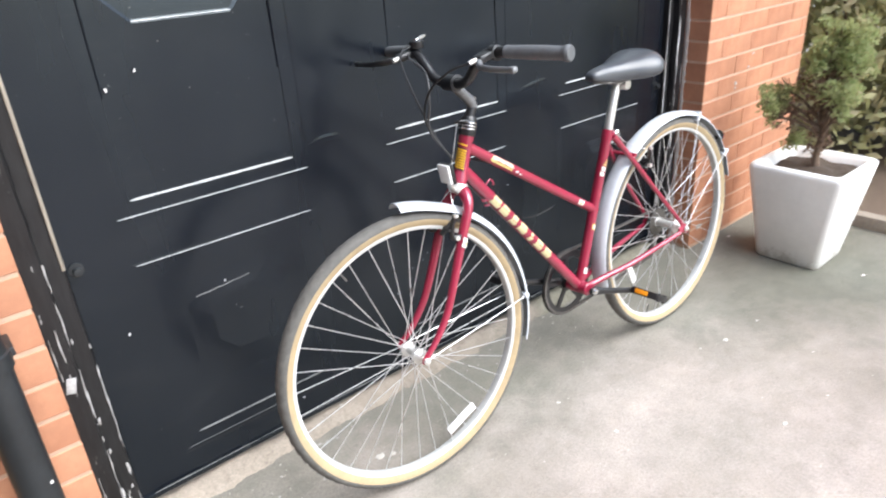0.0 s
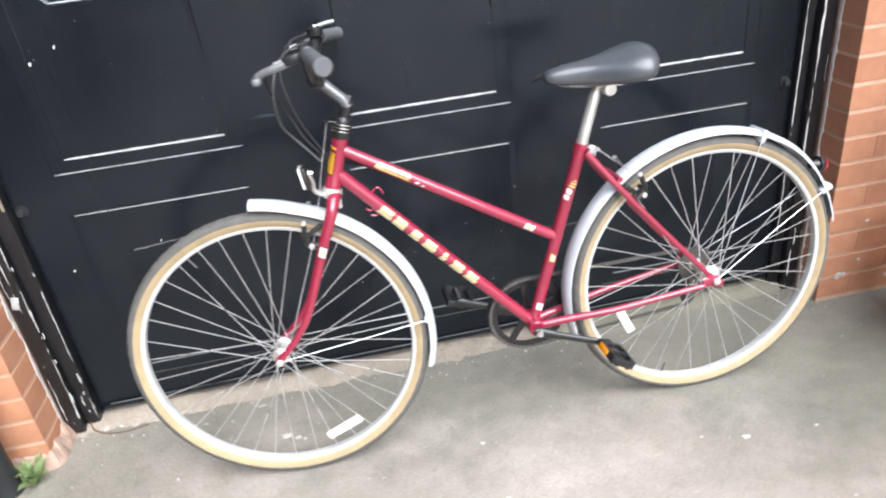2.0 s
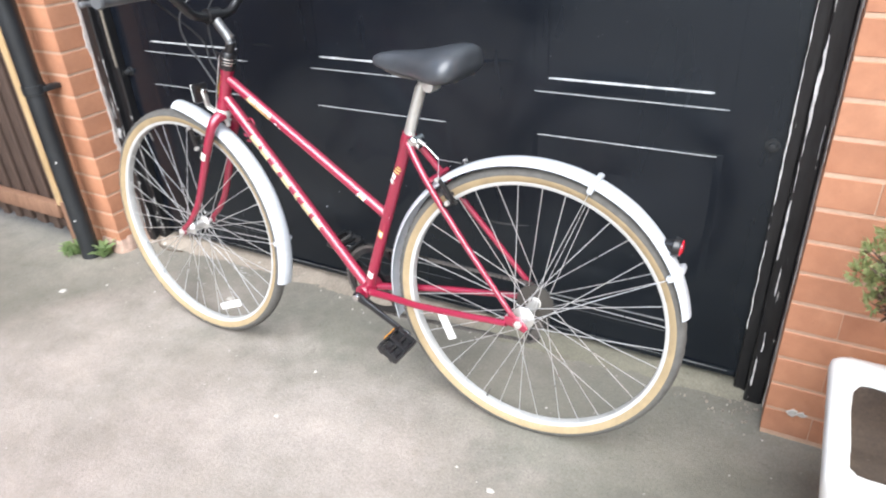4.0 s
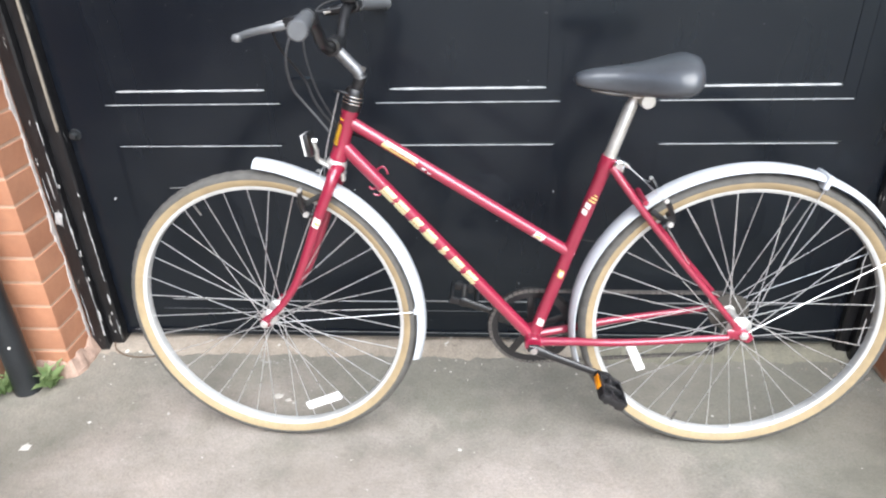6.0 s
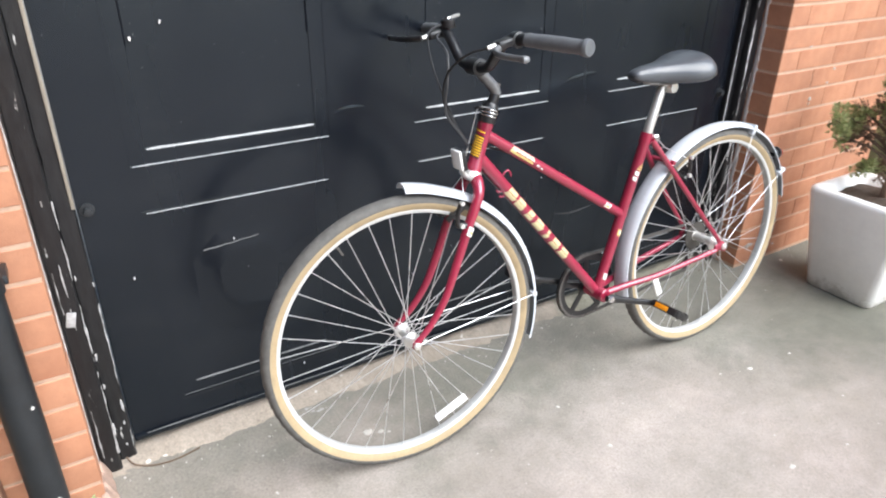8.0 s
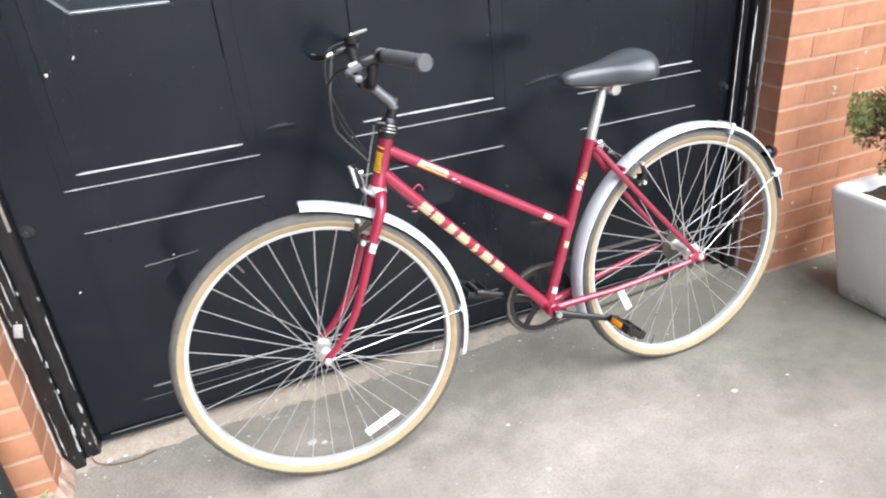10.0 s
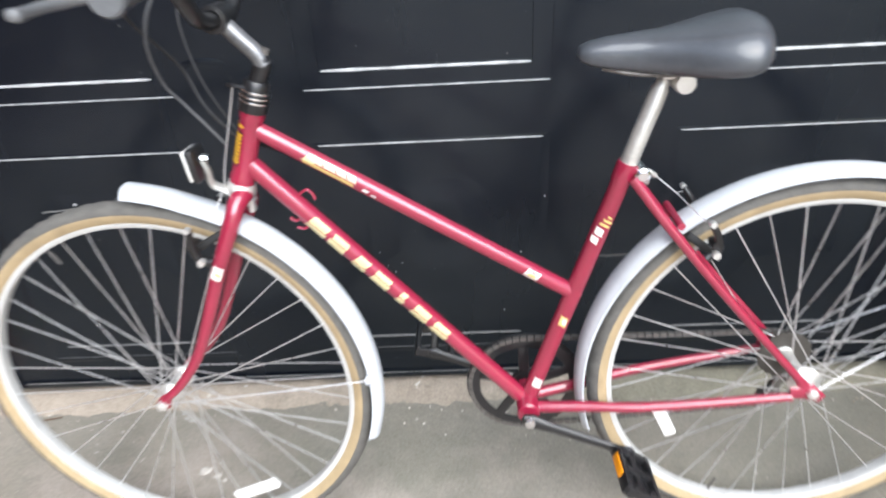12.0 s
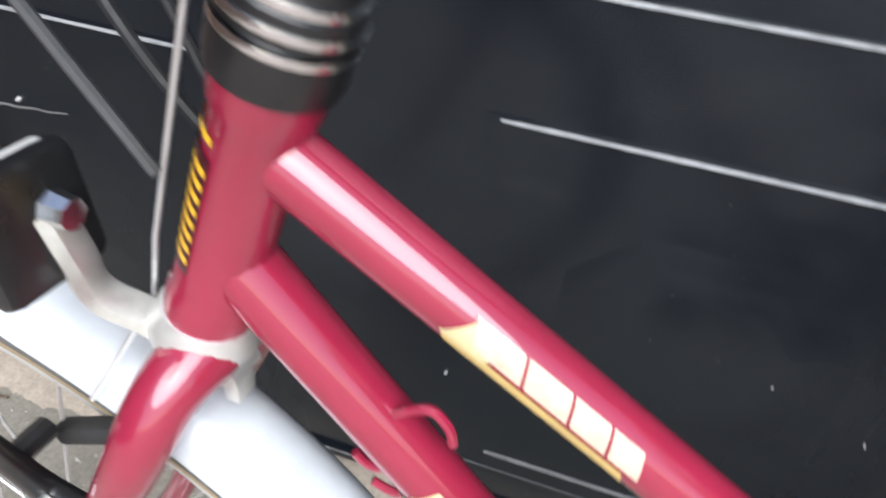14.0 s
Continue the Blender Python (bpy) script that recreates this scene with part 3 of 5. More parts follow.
        for k in range(7):
            bm.faces.new((ring[k], ring[(k + 1) % 7], top[(k + 1) % 7], top[k]))
        bm.faces.new(top)
        part("paint_chip", bm, PAINTOLD if r > 0.0029 else LEDGE2, door, smooth=False)
    # a thin scratch above the lower field
    bm = bmesh.new()
    tube(bm, [(-0.690 + 0.0135 * k, -0.0012 - 0.0014 * (k > 2), 0.508 + 0.0012 * k + 0.0010 * math.sin(k * 2.1)) for k in range(11)], taper(range(11), 0.0020, 0.0011), 6, flat=0.5)
    part("scuff", bm, FAINT, door, "thin pale scratch")
    # a long curved scuff
    bm = bmesh.new()
    pts = curve([(0.365, 0.0012, 0.381), (0.399, 0.0012, 0.366), (0.447, 0.0012, 0.352), (0.498, 0.0012, 0.348), (0.550, 0.0012, 0.352), (0.600, 0.0012, 0.360), (0.640, 0.0012, 0.372)], 5)
    tube(bm, pts, [0.0014 + 0.0044 * math.sin(math.pi * k / (len(pts) - 1)) for k in range(len(pts))], 6, flat=0.30)
    part("scuff", bm, FAINTER, door, "pale curved scuff")
    # bottom hem
    bm = bmesh.new()
    block(bm, ((DOOR_L + DOOR_R) / 2, -0.002, DOOR_B + 0.006), (DOOR_R - DOOR_L, 0.012, 0.014), 0.003)
    part("bottom_hem", bm, DOORBLACK, door)
    bm = bmesh.new()
    pts = [(DOOR_L + 0.03 + (DOOR_R - DOOR_L - 0.06) * k / 120, -0.0072, DOOR_B + 0.0145) for k in range(121)]
    tube(bm, pts, [0.0004 + 0.0022 * max(0.0, 0.45 + noise.noise((x * 9, 0, 7)) * 0.8) for x, y, z in pts], 6, flat=0.6)
    part("pale_hem_line", bm, FAINT, door, "broken pale line along the hem edge")
    for x, z in ((-0.912, 0.662), (1.150, 0.672)):
        bm = bmesh.new()
        lathe(bm, [(0.0005, -0.024), (0.010, -0.023), (0.012, -0.014), (0.007, -0.012), (0.007, -0.006), (0.019, -0.005), (0.020, 0.001)], 16)
        part("lock_bolt", bm, PIPE, door, "dull dark lock bolt", Matrix.Translation((x, 0, z)) @ Matrix.Scale(0.8, 4))


garage_door()


def door_frame():
    f = holder("door_frame")
    tagged(f, "black timber door frame with flaking paint over white", "door frame", kind="structure")
    for name, x0, x1, y0, y1, z1 in (("jamb", -1.015, -0.972, -0.052, 0.10, 2.12), ("jamb", -0.974, -0.934, -0.030, 0.10, 2.12),
                                     ("jamb", 1.174, 1.206, -0.022, -0.0005, 2.12), ("jamb", 1.204, 1.247, -0.048, 0.10, 2.12)):
        bm = bmesh.new()
        n = 40
        rng = random.Random(int(x0 * 1000))
        rows = []
        for k in range(n + 1):
            z = -0.003 + (z1 + 0.003) * k / n
            j = lambda: rng.uniform(-0.0018, 0.0018)  # noqa: E731
            rows.append([bm.verts.new(p) for p in ((x0, y1, z), (x0, y0 + 0.004, z), (x0 + 0.004 + j(), y0 + j() * 0.4, z), (x1 - 0.004 + j(), y0 + j() * 0.4, z), (x1, y0 + 0.004, z), (x1, y1, z))])
        for a, b in zip(rows, rows[1:]):
            for i in range(6):
                bm.faces.new((a[i], a[(i + 1) % 6], b[(i + 1) % 6], b[i]))
        bm.faces.new(rows[0])
        bm.faces.new(rows[-1])
        part(name, bm, FLAKYLESS, f, smooth=False)
    bm = bmesh.new()
    block(bm, (0.117, 0.03, 2.095), (2.10, 0.12, 0.06), 0.004)
    part("head_rail", bm, FLAKY, f)
    bm = bmesh.new()
    block(bm, (-0.9375, -0.0315, 1.37), (0.0075, 0.006, 1.38), 0.002)
    part("bare_edge", bm, GREYWOOD, f, "bare timber edge strip")
    strips = ((-0.9725, -0.0525, 0.05, 0.72, 0.0065, 0.66, OLDGREY), (-0.936, -0.031, 0.05, 0.46, 0.0048, 0.62, OLDGREY), (-1.006, -0.0525, 0.05, 0.62, 0.0055, 0.60, OLDGREY), (-0.990, -0.0525, 0.40, 0.72, 0.008, 0.45, OLDGREY),
              (1.2085, -0.0485, 0.42, 1.25, 0.0075, 0.80, PAINTOLD), (1.220, -0.0485, 0.16, 0.45, 0.007, 0.55, PAINTOLD), (1.1775, -0.0225, 0.20, 1.30, 0.005, 0.75, PAINTOLD), (1.239, -0.0485, 0.30, 1.2, 0.003, 0.4, PAINTOLD), (1.214, -0.0485, 0.01, 0.17, 0.010, 0.6, PAINTOLD))
    for n_s, (x, y, z0, z1, wide, share, mat) in enumerate(strips):
        rng = random.Random(40 + n_s)
        bm = bmesh.new()
        z, last = z0, None
        while z < z1:
            k = 0.5 + 0.5 * noise.noise((x * 40, z * 9, n_s)) + 0.25 * noise.noise((x, z * 40, n_s + 3))
            w = wide * max(0.0, k - (1 - share)) * 2.0
            row = None
            if w > 0.0006:
                c = x + 0.002 * noise.noise((z * 25, 0, n_s))
                row = [bm.verts.new((c - w / 2, y + 0.0008, z)), bm.verts.new((c - w * 0.3, y - 0.0007, z)), bm.verts.new((c + w * 0.35, y - 0.0007, z)), bm.verts.new((c + w / 2, y + 0.0008, z))]
                if last:
                    for i in range(3):
                        bm.faces.new((last[i], last[i + 1], row[i + 1], row[i]))
            last = row
            z += rng.uniform(0.004, 0.009)
        part("flaked_paint", bm, mat, f, "old white paint showing where the black has flaked", smooth=False)
    rng = random.Random(77)
    for x, y, z, w, h in ((-0.967, -0.0525, 0.535, 0.003, 0.014), (-0.936, -0.0305, 0.500, 0.003, 0.012), (-0.973, -0.0525, 0.400, 0.0045, 0.030), (-0.967, -0.0525, 0.330, 0.004, 0.018), (-0.937, -0.0305, 0.256, 0.003, 0.028),
                          (-0.940, -0.0305, 0.167, 0.0055, 0.034), (-0.967, -0.0525, 0.247, 0.004, 0.012), (-0.970, -0.0525, 0.120, 0.0065, 0.032), (-0.945, -0.0305, 0.115, 0.004, 0.012), (-0.951, -0.0305, 0.050, 0.005, 0.009), (-1.006, -0.0525, 0.60, 0.003, 0.010)):
        bm = bmesh.new()
        lump(bm, 0, 0, 0, 1.0, 0.0011, rng, 12)
        part("paint_flake", bm, OLDGREY, f, at=Matrix.Translation((x, y + 0.0006, z)) @ Matrix.Rotation(radians(90), 4, "X") @ Matrix.Diagonal((w * 0.75, h * 0.8, 1, 1)), smooth=False)
    for face, into, seed in ((1.252, -1, 3), (-1.02, 1, 8)):
        bm = bmesh.new()
        rows = []
        for k in range(140):
            z = 2.1 * k / 139
            front = -0.062 - 0.010 * noise.noise((z * 11, seed, 0)) - 0.005 * noise.noise((z * 50, seed, 2))
            out = 0.0022 + 0.0012 * noise.noise((z * 30, seed, 5))
            rows.append([bm.verts.new(q) for q in ((face - into * 0.002, front, z), (face + into * out, front + 0.004, z), (face + into * out, -0.049, z), (face - into * 0.002, -0.044, z))])
        for a, b in zip(rows, rows[1:]):
            for i in range(3):
                bm.faces.new((a[i], a[i + 1], b[i + 1], b[i]))
        part("pointing", bm, MORTARGREY, f, "pale mortar pointing", smooth=False)
    bm = bmesh.new()
    block(bm, (-0.995, -0.0545, 0.441), (0.019, 0.004, 0.036), 0.0015, Matrix.Rotation(radians(14), 4, "Y"))
    part("hinge_plate", bm, OLDGREY, f, "white painted metal plate")


door_frame()

# house wall above the door, closing the garage
bm = bmesh.new()
block(bm, (0.40, 0.08, 2.72), (3.30, 0.45, 1.18))
tagged(part("wall_above", bm, MORTAR, smooth=False), "plain wall above the garage door", "wall", kind="structure")


# unseen dark wall added to close the left and darken the door's reflections
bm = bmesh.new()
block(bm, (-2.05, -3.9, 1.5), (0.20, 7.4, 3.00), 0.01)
tagged(part("wall_side", bm, SIDEWALL, smooth=False), "unseen plain dark wall added to darken the door's left", "wall", kind="structure")


# ---------------------------------------------------------------- bicycle
LEAN = pose(0.004, -0.373, 0, -3.5)
bike = holder("bicycle", LEAN)
tagged(bike, "raspberry red bicycle with white mudguards leaning on the garage door", "bicycle")

HEAD_LOW, HEAD_TOP = Vector((-0.145, 0, 0.714)), Vector((-0.109, 0, 0.821))
HEAD_WAY = (HEAD_TOP - HEAD_LOW).normalized()
STEER = Matrix.Translation(HEAD_LOW) @ Matrix.Rotation(radians(-4.0), 4, HEAD_WAY) @ Matrix.Translation(-HEAD_LOW)
FRONT, REAR = Vector((-0.333, 0, 0.3415)), Vector((0.723, 0, 0.3385))
BB = Vector((0.2755, 0, 0.284))
SEAT_TOP = Vector((0.418, 0, 0.719))
TT_A, TT_B = Vector((-0.112, 0, 0.795)), Vector((0.355, 0, 0.498))
DT_A, DT_B = Vector((-0.131, 0, 0.7465)), BB


def bar(name, pts, rad, mat, label="", sides=16, parent=None, at=None, flat=1.0):
    bm = bmesh.new()
    tube(bm, pts, rad, sides, flat=flat)
    return part(name, bm, mat, parent or bike, label, at)


def frame_tubes():
    down = bar("down_tube", [DT_A, DT_B], 0.0143, RED)
    top = bar("top_tube", [TT_A, TT_B], 0.0128, RED)
    seat = bar("seat_tube", [BB, BB.lerp(SEAT_TOP, 0.93), BB.lerp(SEAT_TOP, 0.94), SEAT_TOP], [0.0143, 0.0143, 0.0163, 0.0163], RED)
    head = bar("head_tube", [HEAD_LOW - HEAD_WAY * 0.004, HEAD_LOW + HEAD_WAY * 0.014, HEAD_LOW + HEAD_WAY * 0.018, HEAD_TOP - HEAD_WAY * 0.014, HEAD_TOP - HEAD_WAY * 0.010, HEAD_TOP],
               [0.0180, 0.0180, 0.0163, 0.0163, 0.0180, 0.0180], RED, sides=24)
    # little cable guide hooks on the down tube
    way = (DT_B - DT_A).normalized()
    up = Vector((-way.z, 0, way.x)) * (-1 if way.x < 0 else 1)
    up = up if up.z > 0 else -up
    base = DT_A + way * 0.0855 + up * 0.013 + Vector((0, -0.005, 0))
    bar("cable_stop", curve([base, base + up * 0.010, base + up * 0.0175 + way * 0.003, base + up * 0.0180 + way * 0.013, base + up * 0.0140 + way * 0.021]), 0.0022, RED, parent=down, sides=8)
    low = DT_A + way * 0.116 - up * 0.012 + Vector((0, -0.004, 0))
    bar("cable_stop", curve([low - way * 0.004, low - up * 0.007 - way * 0.005, low - up * 0.010 - way * 0.009, low - up * 0.0105 - way * 0.016]), 0.0022, RED, parent=down, sides=8)
    bar("cable_stop", curve([low + way * 0.012, low - up * 0.008 + way * 0.012, low - up * 0.012 + way * 0.008, low - up * 0.015 + way * 0.002]), 0.0022, RED, parent=down, sides=8)
    bar("cable_stop", [low - way * 0.004 - up * 0.0015, low + way * 0.012 - up * 0.0015], 0.002, RED, parent=down, sides=6)
    # bottom bracket shell
    bm = bmesh.new()
    lathe(bm, [(0.0005, -0.037), (0.017, -0.037), (0.0195, -0.034), (0.0195, 0.034), (0.017, 0.037), (0.0005, 0.037)], 24)
    part("bracket_shell", bm, RED, bike, at=Matrix.Translation(BB))
    for s in (-1, 1):
        tip = REAR + Vector((0.0, s * 0.066, -0.004))
        pts = curve([BB + Vector((0.006, s * 0.016, -0.002)), BB + Vector((0.09, s * 0.030, 0.008)), BB + Vector((0.20, s * 0.050, 0.020)), tip + Vector((-0.03, 0, -0.004))], 6)
        bar("chain_stay", pts, taper(pts, 0.0105, 0.0075), RED)
        pts = curve([SEAT_TOP + Vector((0.004, s * 0.016, -0.018)), SEAT_TOP + Vector((0.06, s * 0.034, -0.092)), SEAT_TOP + Vector((0.15, s * 0.050, -0.202)), tip + Vector((-0.022, 0, 0.028))], 6)
        bar("seat_stay", pts, taper(pts, 0.0085, 0.0065), RED)
        bm = bmesh.new()
        tube(bm, [tip + Vector((-0.034, 0, 0.004)), tip + Vector((-0.004, 0, 0.006)), tip + Vector((0.018, 0, -0.010))], [0.011, 0.016, 0.009], 12, flat=0.28)
        tube(bm, [tip + Vector((-0.024, 0, 0.030)), tip + Vector((-0.002, 0, 0.0))], [0.007, 0.011], 12, flat=0.35)
        part("dropout", bm, RED, bike)
    # bridge between the seat stays
    bar("stay_bridge", [(0.492, -0.040, 0.632), (0.492, 0.040, 0.632)], 0.006, RED, sides=10)
    # marks on the tubes
    # seven plain cream blocks in a row, each slit lengthwise
    row = ((0.035, -10, 0.006), (0.032, 0, -0.004), (0.026, -18, 0.006), (0.034, 4, 0.003), (0.014, -4, 0.005), (0.034, -8, 0.002), (0.034, -2, 0.005))
    for k, (wide, cut, slant) in enumerate(row):
        for low, high, trim in ((-62, cut - 2.5, 0.0), (cut + 2.5, 40, 0.0015)):
            bm = bmesh.new()
            decal(bm, DT_A, DT_B, 0.0147, 0.137 + k * 0.0435 - wide / 2 + trim, 0.137 + k * 0.0435 + wide / 2 - trim, low, high, slant * (high - low) / 84)
            part("mark_bar", bm, CREAM, down)
    bm = bmesh.new()
    decal(bm, TT_A, TT_B, 0.0132, 0.080, 0.161, -32, -8, -0.004)
    part("stripe_mark", bm, GOLD, top, "gold bar")
    for s0, s1 in ((0.088, 0.1085), (0.1100, 0.1290), (0.1305, 0.1465), (0.1480, 0.1620)):
        bm = bmesh.new()
        decal(bm, TT_A, TT_B, 0.0134, s0, s1, 0, 44, -0.006)
        part("script_bar", bm, SCRIPT, top)
    for s0, s1, t0, t1, sl, r, mat in ((0.076, 0.094, -14, 40, 0.008, 0.0133, CREAM), (0.172, 0.181, -24, -2, 0.003, 0.0132, PAINTOLD), (0.187, 0.195, -30, -14, 0.002, 0.0132, PAINTOLD), (0.452, 0.476, -34, 30, 0.003, 0.0132, WHITEDECAL), (0.457, 0.471, -20, 2, 0.003, 0.0135, GOLD), (0.461, 0.468, 10, 22, 0.002, 0.0135, RED)):
        bm = bmesh.new()
        decal(bm, TT_A, TT_B, r, s0, s1, t0, t1, sl)
        part("small_mark", bm, mat, top)
    for s0, s1, t0, t1, mat in ((0.040, 0.058, -35, 30, WHITEDECAL), (0.170, 0.188, -24, 28, GOLD), (0.174, 0.184, -18, 10, WHITEDECAL), (0.326, 0.337, 4, 52, WHITEDECAL), (0.340, 0.352, -6, 44, WHITEDECAL), (0.356, 0.360, -30, 34, GOLD), (0.363, 0.367, -38, 22, GOLD), (0.370, 0.373, -30, 4, GOLD)):
        bm = bmesh.new()
        decal(bm, BB, SEAT_TOP, 0.0148, s0, s1, t0, t1, 0.003)
        part("small_mark", bm, mat, seat)
    bm = bmesh.new()
    decal(bm, HEAD_LOW, HEAD_TOP, 0.0167, 0.030, 0.083, 20, 120, 0.004, 14)
    part("badge_ground", bm, BADGE, head, "dark maroon badge ground")
    for at in [0.035 + k * 0.0058 for k in range(8)] + [0.0885]:
        bm = bmesh.new()
        decal(bm, HEAD_LOW, HEAD_TOP, 0.0170, at, at + 0.0030, 22, 118, 0.004)
        part("badge_bar", bm, YELLOW, head)


frame_tubes()


def wheel(name, centre, turn, hub_half, valve, flange, phase):
    w = holder(name)
    bm = bmesh.new()
    lathe(bm, [(0.3050, -0.0045), (0.3060, -0.0098), (0.310, -0.0122), (0.3145, -0.0122), (0.3145, -0.009), (0.311, -0.008), (0.311, 0.008), (0.3145, 0.009), (0.3145, 0.0122), (0.310, 0.0122), (0.3060, 0.0098), (0.3050, 0.0045)], 120, close=True)
    bpy.data.objects.remove(w)
    w = part(name, bm, RIMALLOY, bike, "spoked wheel with a bright alloy rim", Matrix.Translation(centre) @ turn)
    bm = bmesh.new()
    prof = [(0.3130, -0.0108), (0.3190, -0.0148), (0.3265, -0.0178), (0.3300, -0.0184), (0.3335, -0.0184), (0.3395, -0.0150), (0.3425, -0.0105), (0.3445, -0.0055), (0.3452, 0.0),
            (0.3445, 0.0055), (0.3425, 0.0105), (0.3395, 0.0150), (0.3335, 0.0184), (0.3300, 0.0184), (0.3265, 0.0178), (0.3190, 0.0148), (0.3130, 0.0108)]
    knobs = lambda j, k: 0.0020 if 4 <= j <= 12 and (k // 2 + j // 2) % 2 else 0.0  # noqa: E731
    lathe(bm, prof, 280, [0, 0, 0, 1, 1, 1, 1, 1, 1, 1, 1, 1, 1, 0, 0, 0], wave=knobs)
    part("tyre", bm, [GUM, TREAD], w, "tan-walled tyre with a dusty dark tread")
    bm = bmesh.new()
    h = hub_half
    lathe(bm, [(0.0048, -h - 0.018), (0.0048, -h - 0.004), (0.010, -h - 0.003), (0.013, -h + 0.004), (flange, -h + 0.010), (flange, -h + 0.013), (0.013, -h + 0.018), (0.012, 0), (0.013, h - 0.018), (flange, h - 0.013), (flange, h - 0.010), (0.013, h - 0.004), (0.010, h + 0.003), (0.0048, h + 0.004), (0.0048, h + 0.018)], 24)
    part("hub", bm, ALLOY, w, "pale alloy hub")
    for s in (-1, 1):
        bm = bmesh.new()
        lathe(bm, [(0.0045, 0.0), (0.0095, 0.0), (0.0095, 0.007), (0.006, 0.0085), (0.006, 0.011), (0.0005, 0.011)], 6)
        part("axle_nut", bm, ALLOY, w, at=Matrix.Translation((0, s * (h + 0.018), 0)) @ (Matrix() if s > 0 else Matrix.Rotation(math.pi, 4, "Z")))
    kinds = []
    for side in (-1, 1):
        for lead in (-1, 1):
            bm = bmesh.new()
            a0 = radians(lead * 66)
            tube(bm, [((flange - 0.003) * math.cos(a0), side * (h - 0.0115), (flange - 0.003) * math.sin(a0)), (0.3065, side * 0.003, 0.0)], 0.00108, 5)
            kinds.append(link("spoke", bm, SPOKE))
    for k in range(36):
        side, lead, turn_k = k % 2, ((k + 1) // 2) % 2, k * 10.0 + phase
        piece("spoke", kinds[side * 2 + lead], w, Matrix.Rotation(radians(-turn_k), 4, "Y"))
    bm = bmesh.new()
    tube(bm, [(0.303, 0, 0), (0.276, 0, 0)], [0.0026, 0.0022], 8)
    part("valve", bm, STEEL, w, at=Matrix.Rotation(radians(-valve), 4, "Y"))
    return w


def spoke_reflector(w, angle, radius, length, y):
    bm = bmesh.new()
    block(bm, (0, 0, 0), (0.023, 0.009, length), 0.004)
    part("spoke_reflector", bm, REFLECT, w, "white bar reflector", Matrix.Rotation(radians(-angle), 4, "Y") @ Matrix.Translation((radius, y, 0)))


TURN = STEER.to_3x3().to_4x4()
front = wheel("front_wheel", STEER @ FRONT, TURN, 0.036, 120, 0.019, 24.5)
spoke_reflector(front, -66, 0.258, 0.096, -0.012)
rear = wheel("rear_wheel", REAR, Matrix(), 0.050, 250, 0.027, 37.0)
spoke_reflector(rear, 205, 0.232, 0.076, -0.012)


def mudguards():
    bm = bmesh.new()
    arc_strip(bm, 0.3665, 0.0255, 0.0145, 0.0026, -16, 89, 60, lambda u: 0.008 * max(0, u - 0.85) / 0.15 - 0.006 * max(0, 0.4 - u))
    fg = part("front_mudguard", bm, WHITE, bike, "white plastic front mudguard", Matrix.Translation(STEER @ FRONT) @ TURN)
    bm = bmesh.new()
    arc_strip(bm, 0.366, 0.0265, 0.010, 0.0026, 13, 197, 90, lambda u: 0.004 * max(0, u - 0.5) - 0.045 * max(0, 0.22 - u))
    rg = part("rear_mudguard", bm, WHITE, bike, "white plastic rear mudguard", Matrix.Translation(REAR))
    # wire stays with white clips
    for guard, half, ends in ((fg, 0.055, ((5, 0.354),)), (rg, 0.068, ((69, 0.360), (29, 0.356)))):
        for angle, r in ends:
            tip = Vector((r * math.cos(radians(angle)), 0, r * math.sin(radians(angle))))
            for s in (-1, 1):
                bar("stay", [(0, s * half, 0), tip * 0.55 + Vector((0, s * 0.040, 0)), tip + Vector((0, s * 0.024, 0))], 0.0011, SPOKE, parent=guard, sides=6)
            bm = bmesh.new()
            block(bm, tip * 0.985, (0.030 if guard is rg else 0.014, 0.060, 0.013), 0.003, Matrix.Rotation(-radians(angle), 4, "Y"))
            part("stay_clip", bm, WHITE, guard)
    return fg, rg


fguard, rguard = mudguards()


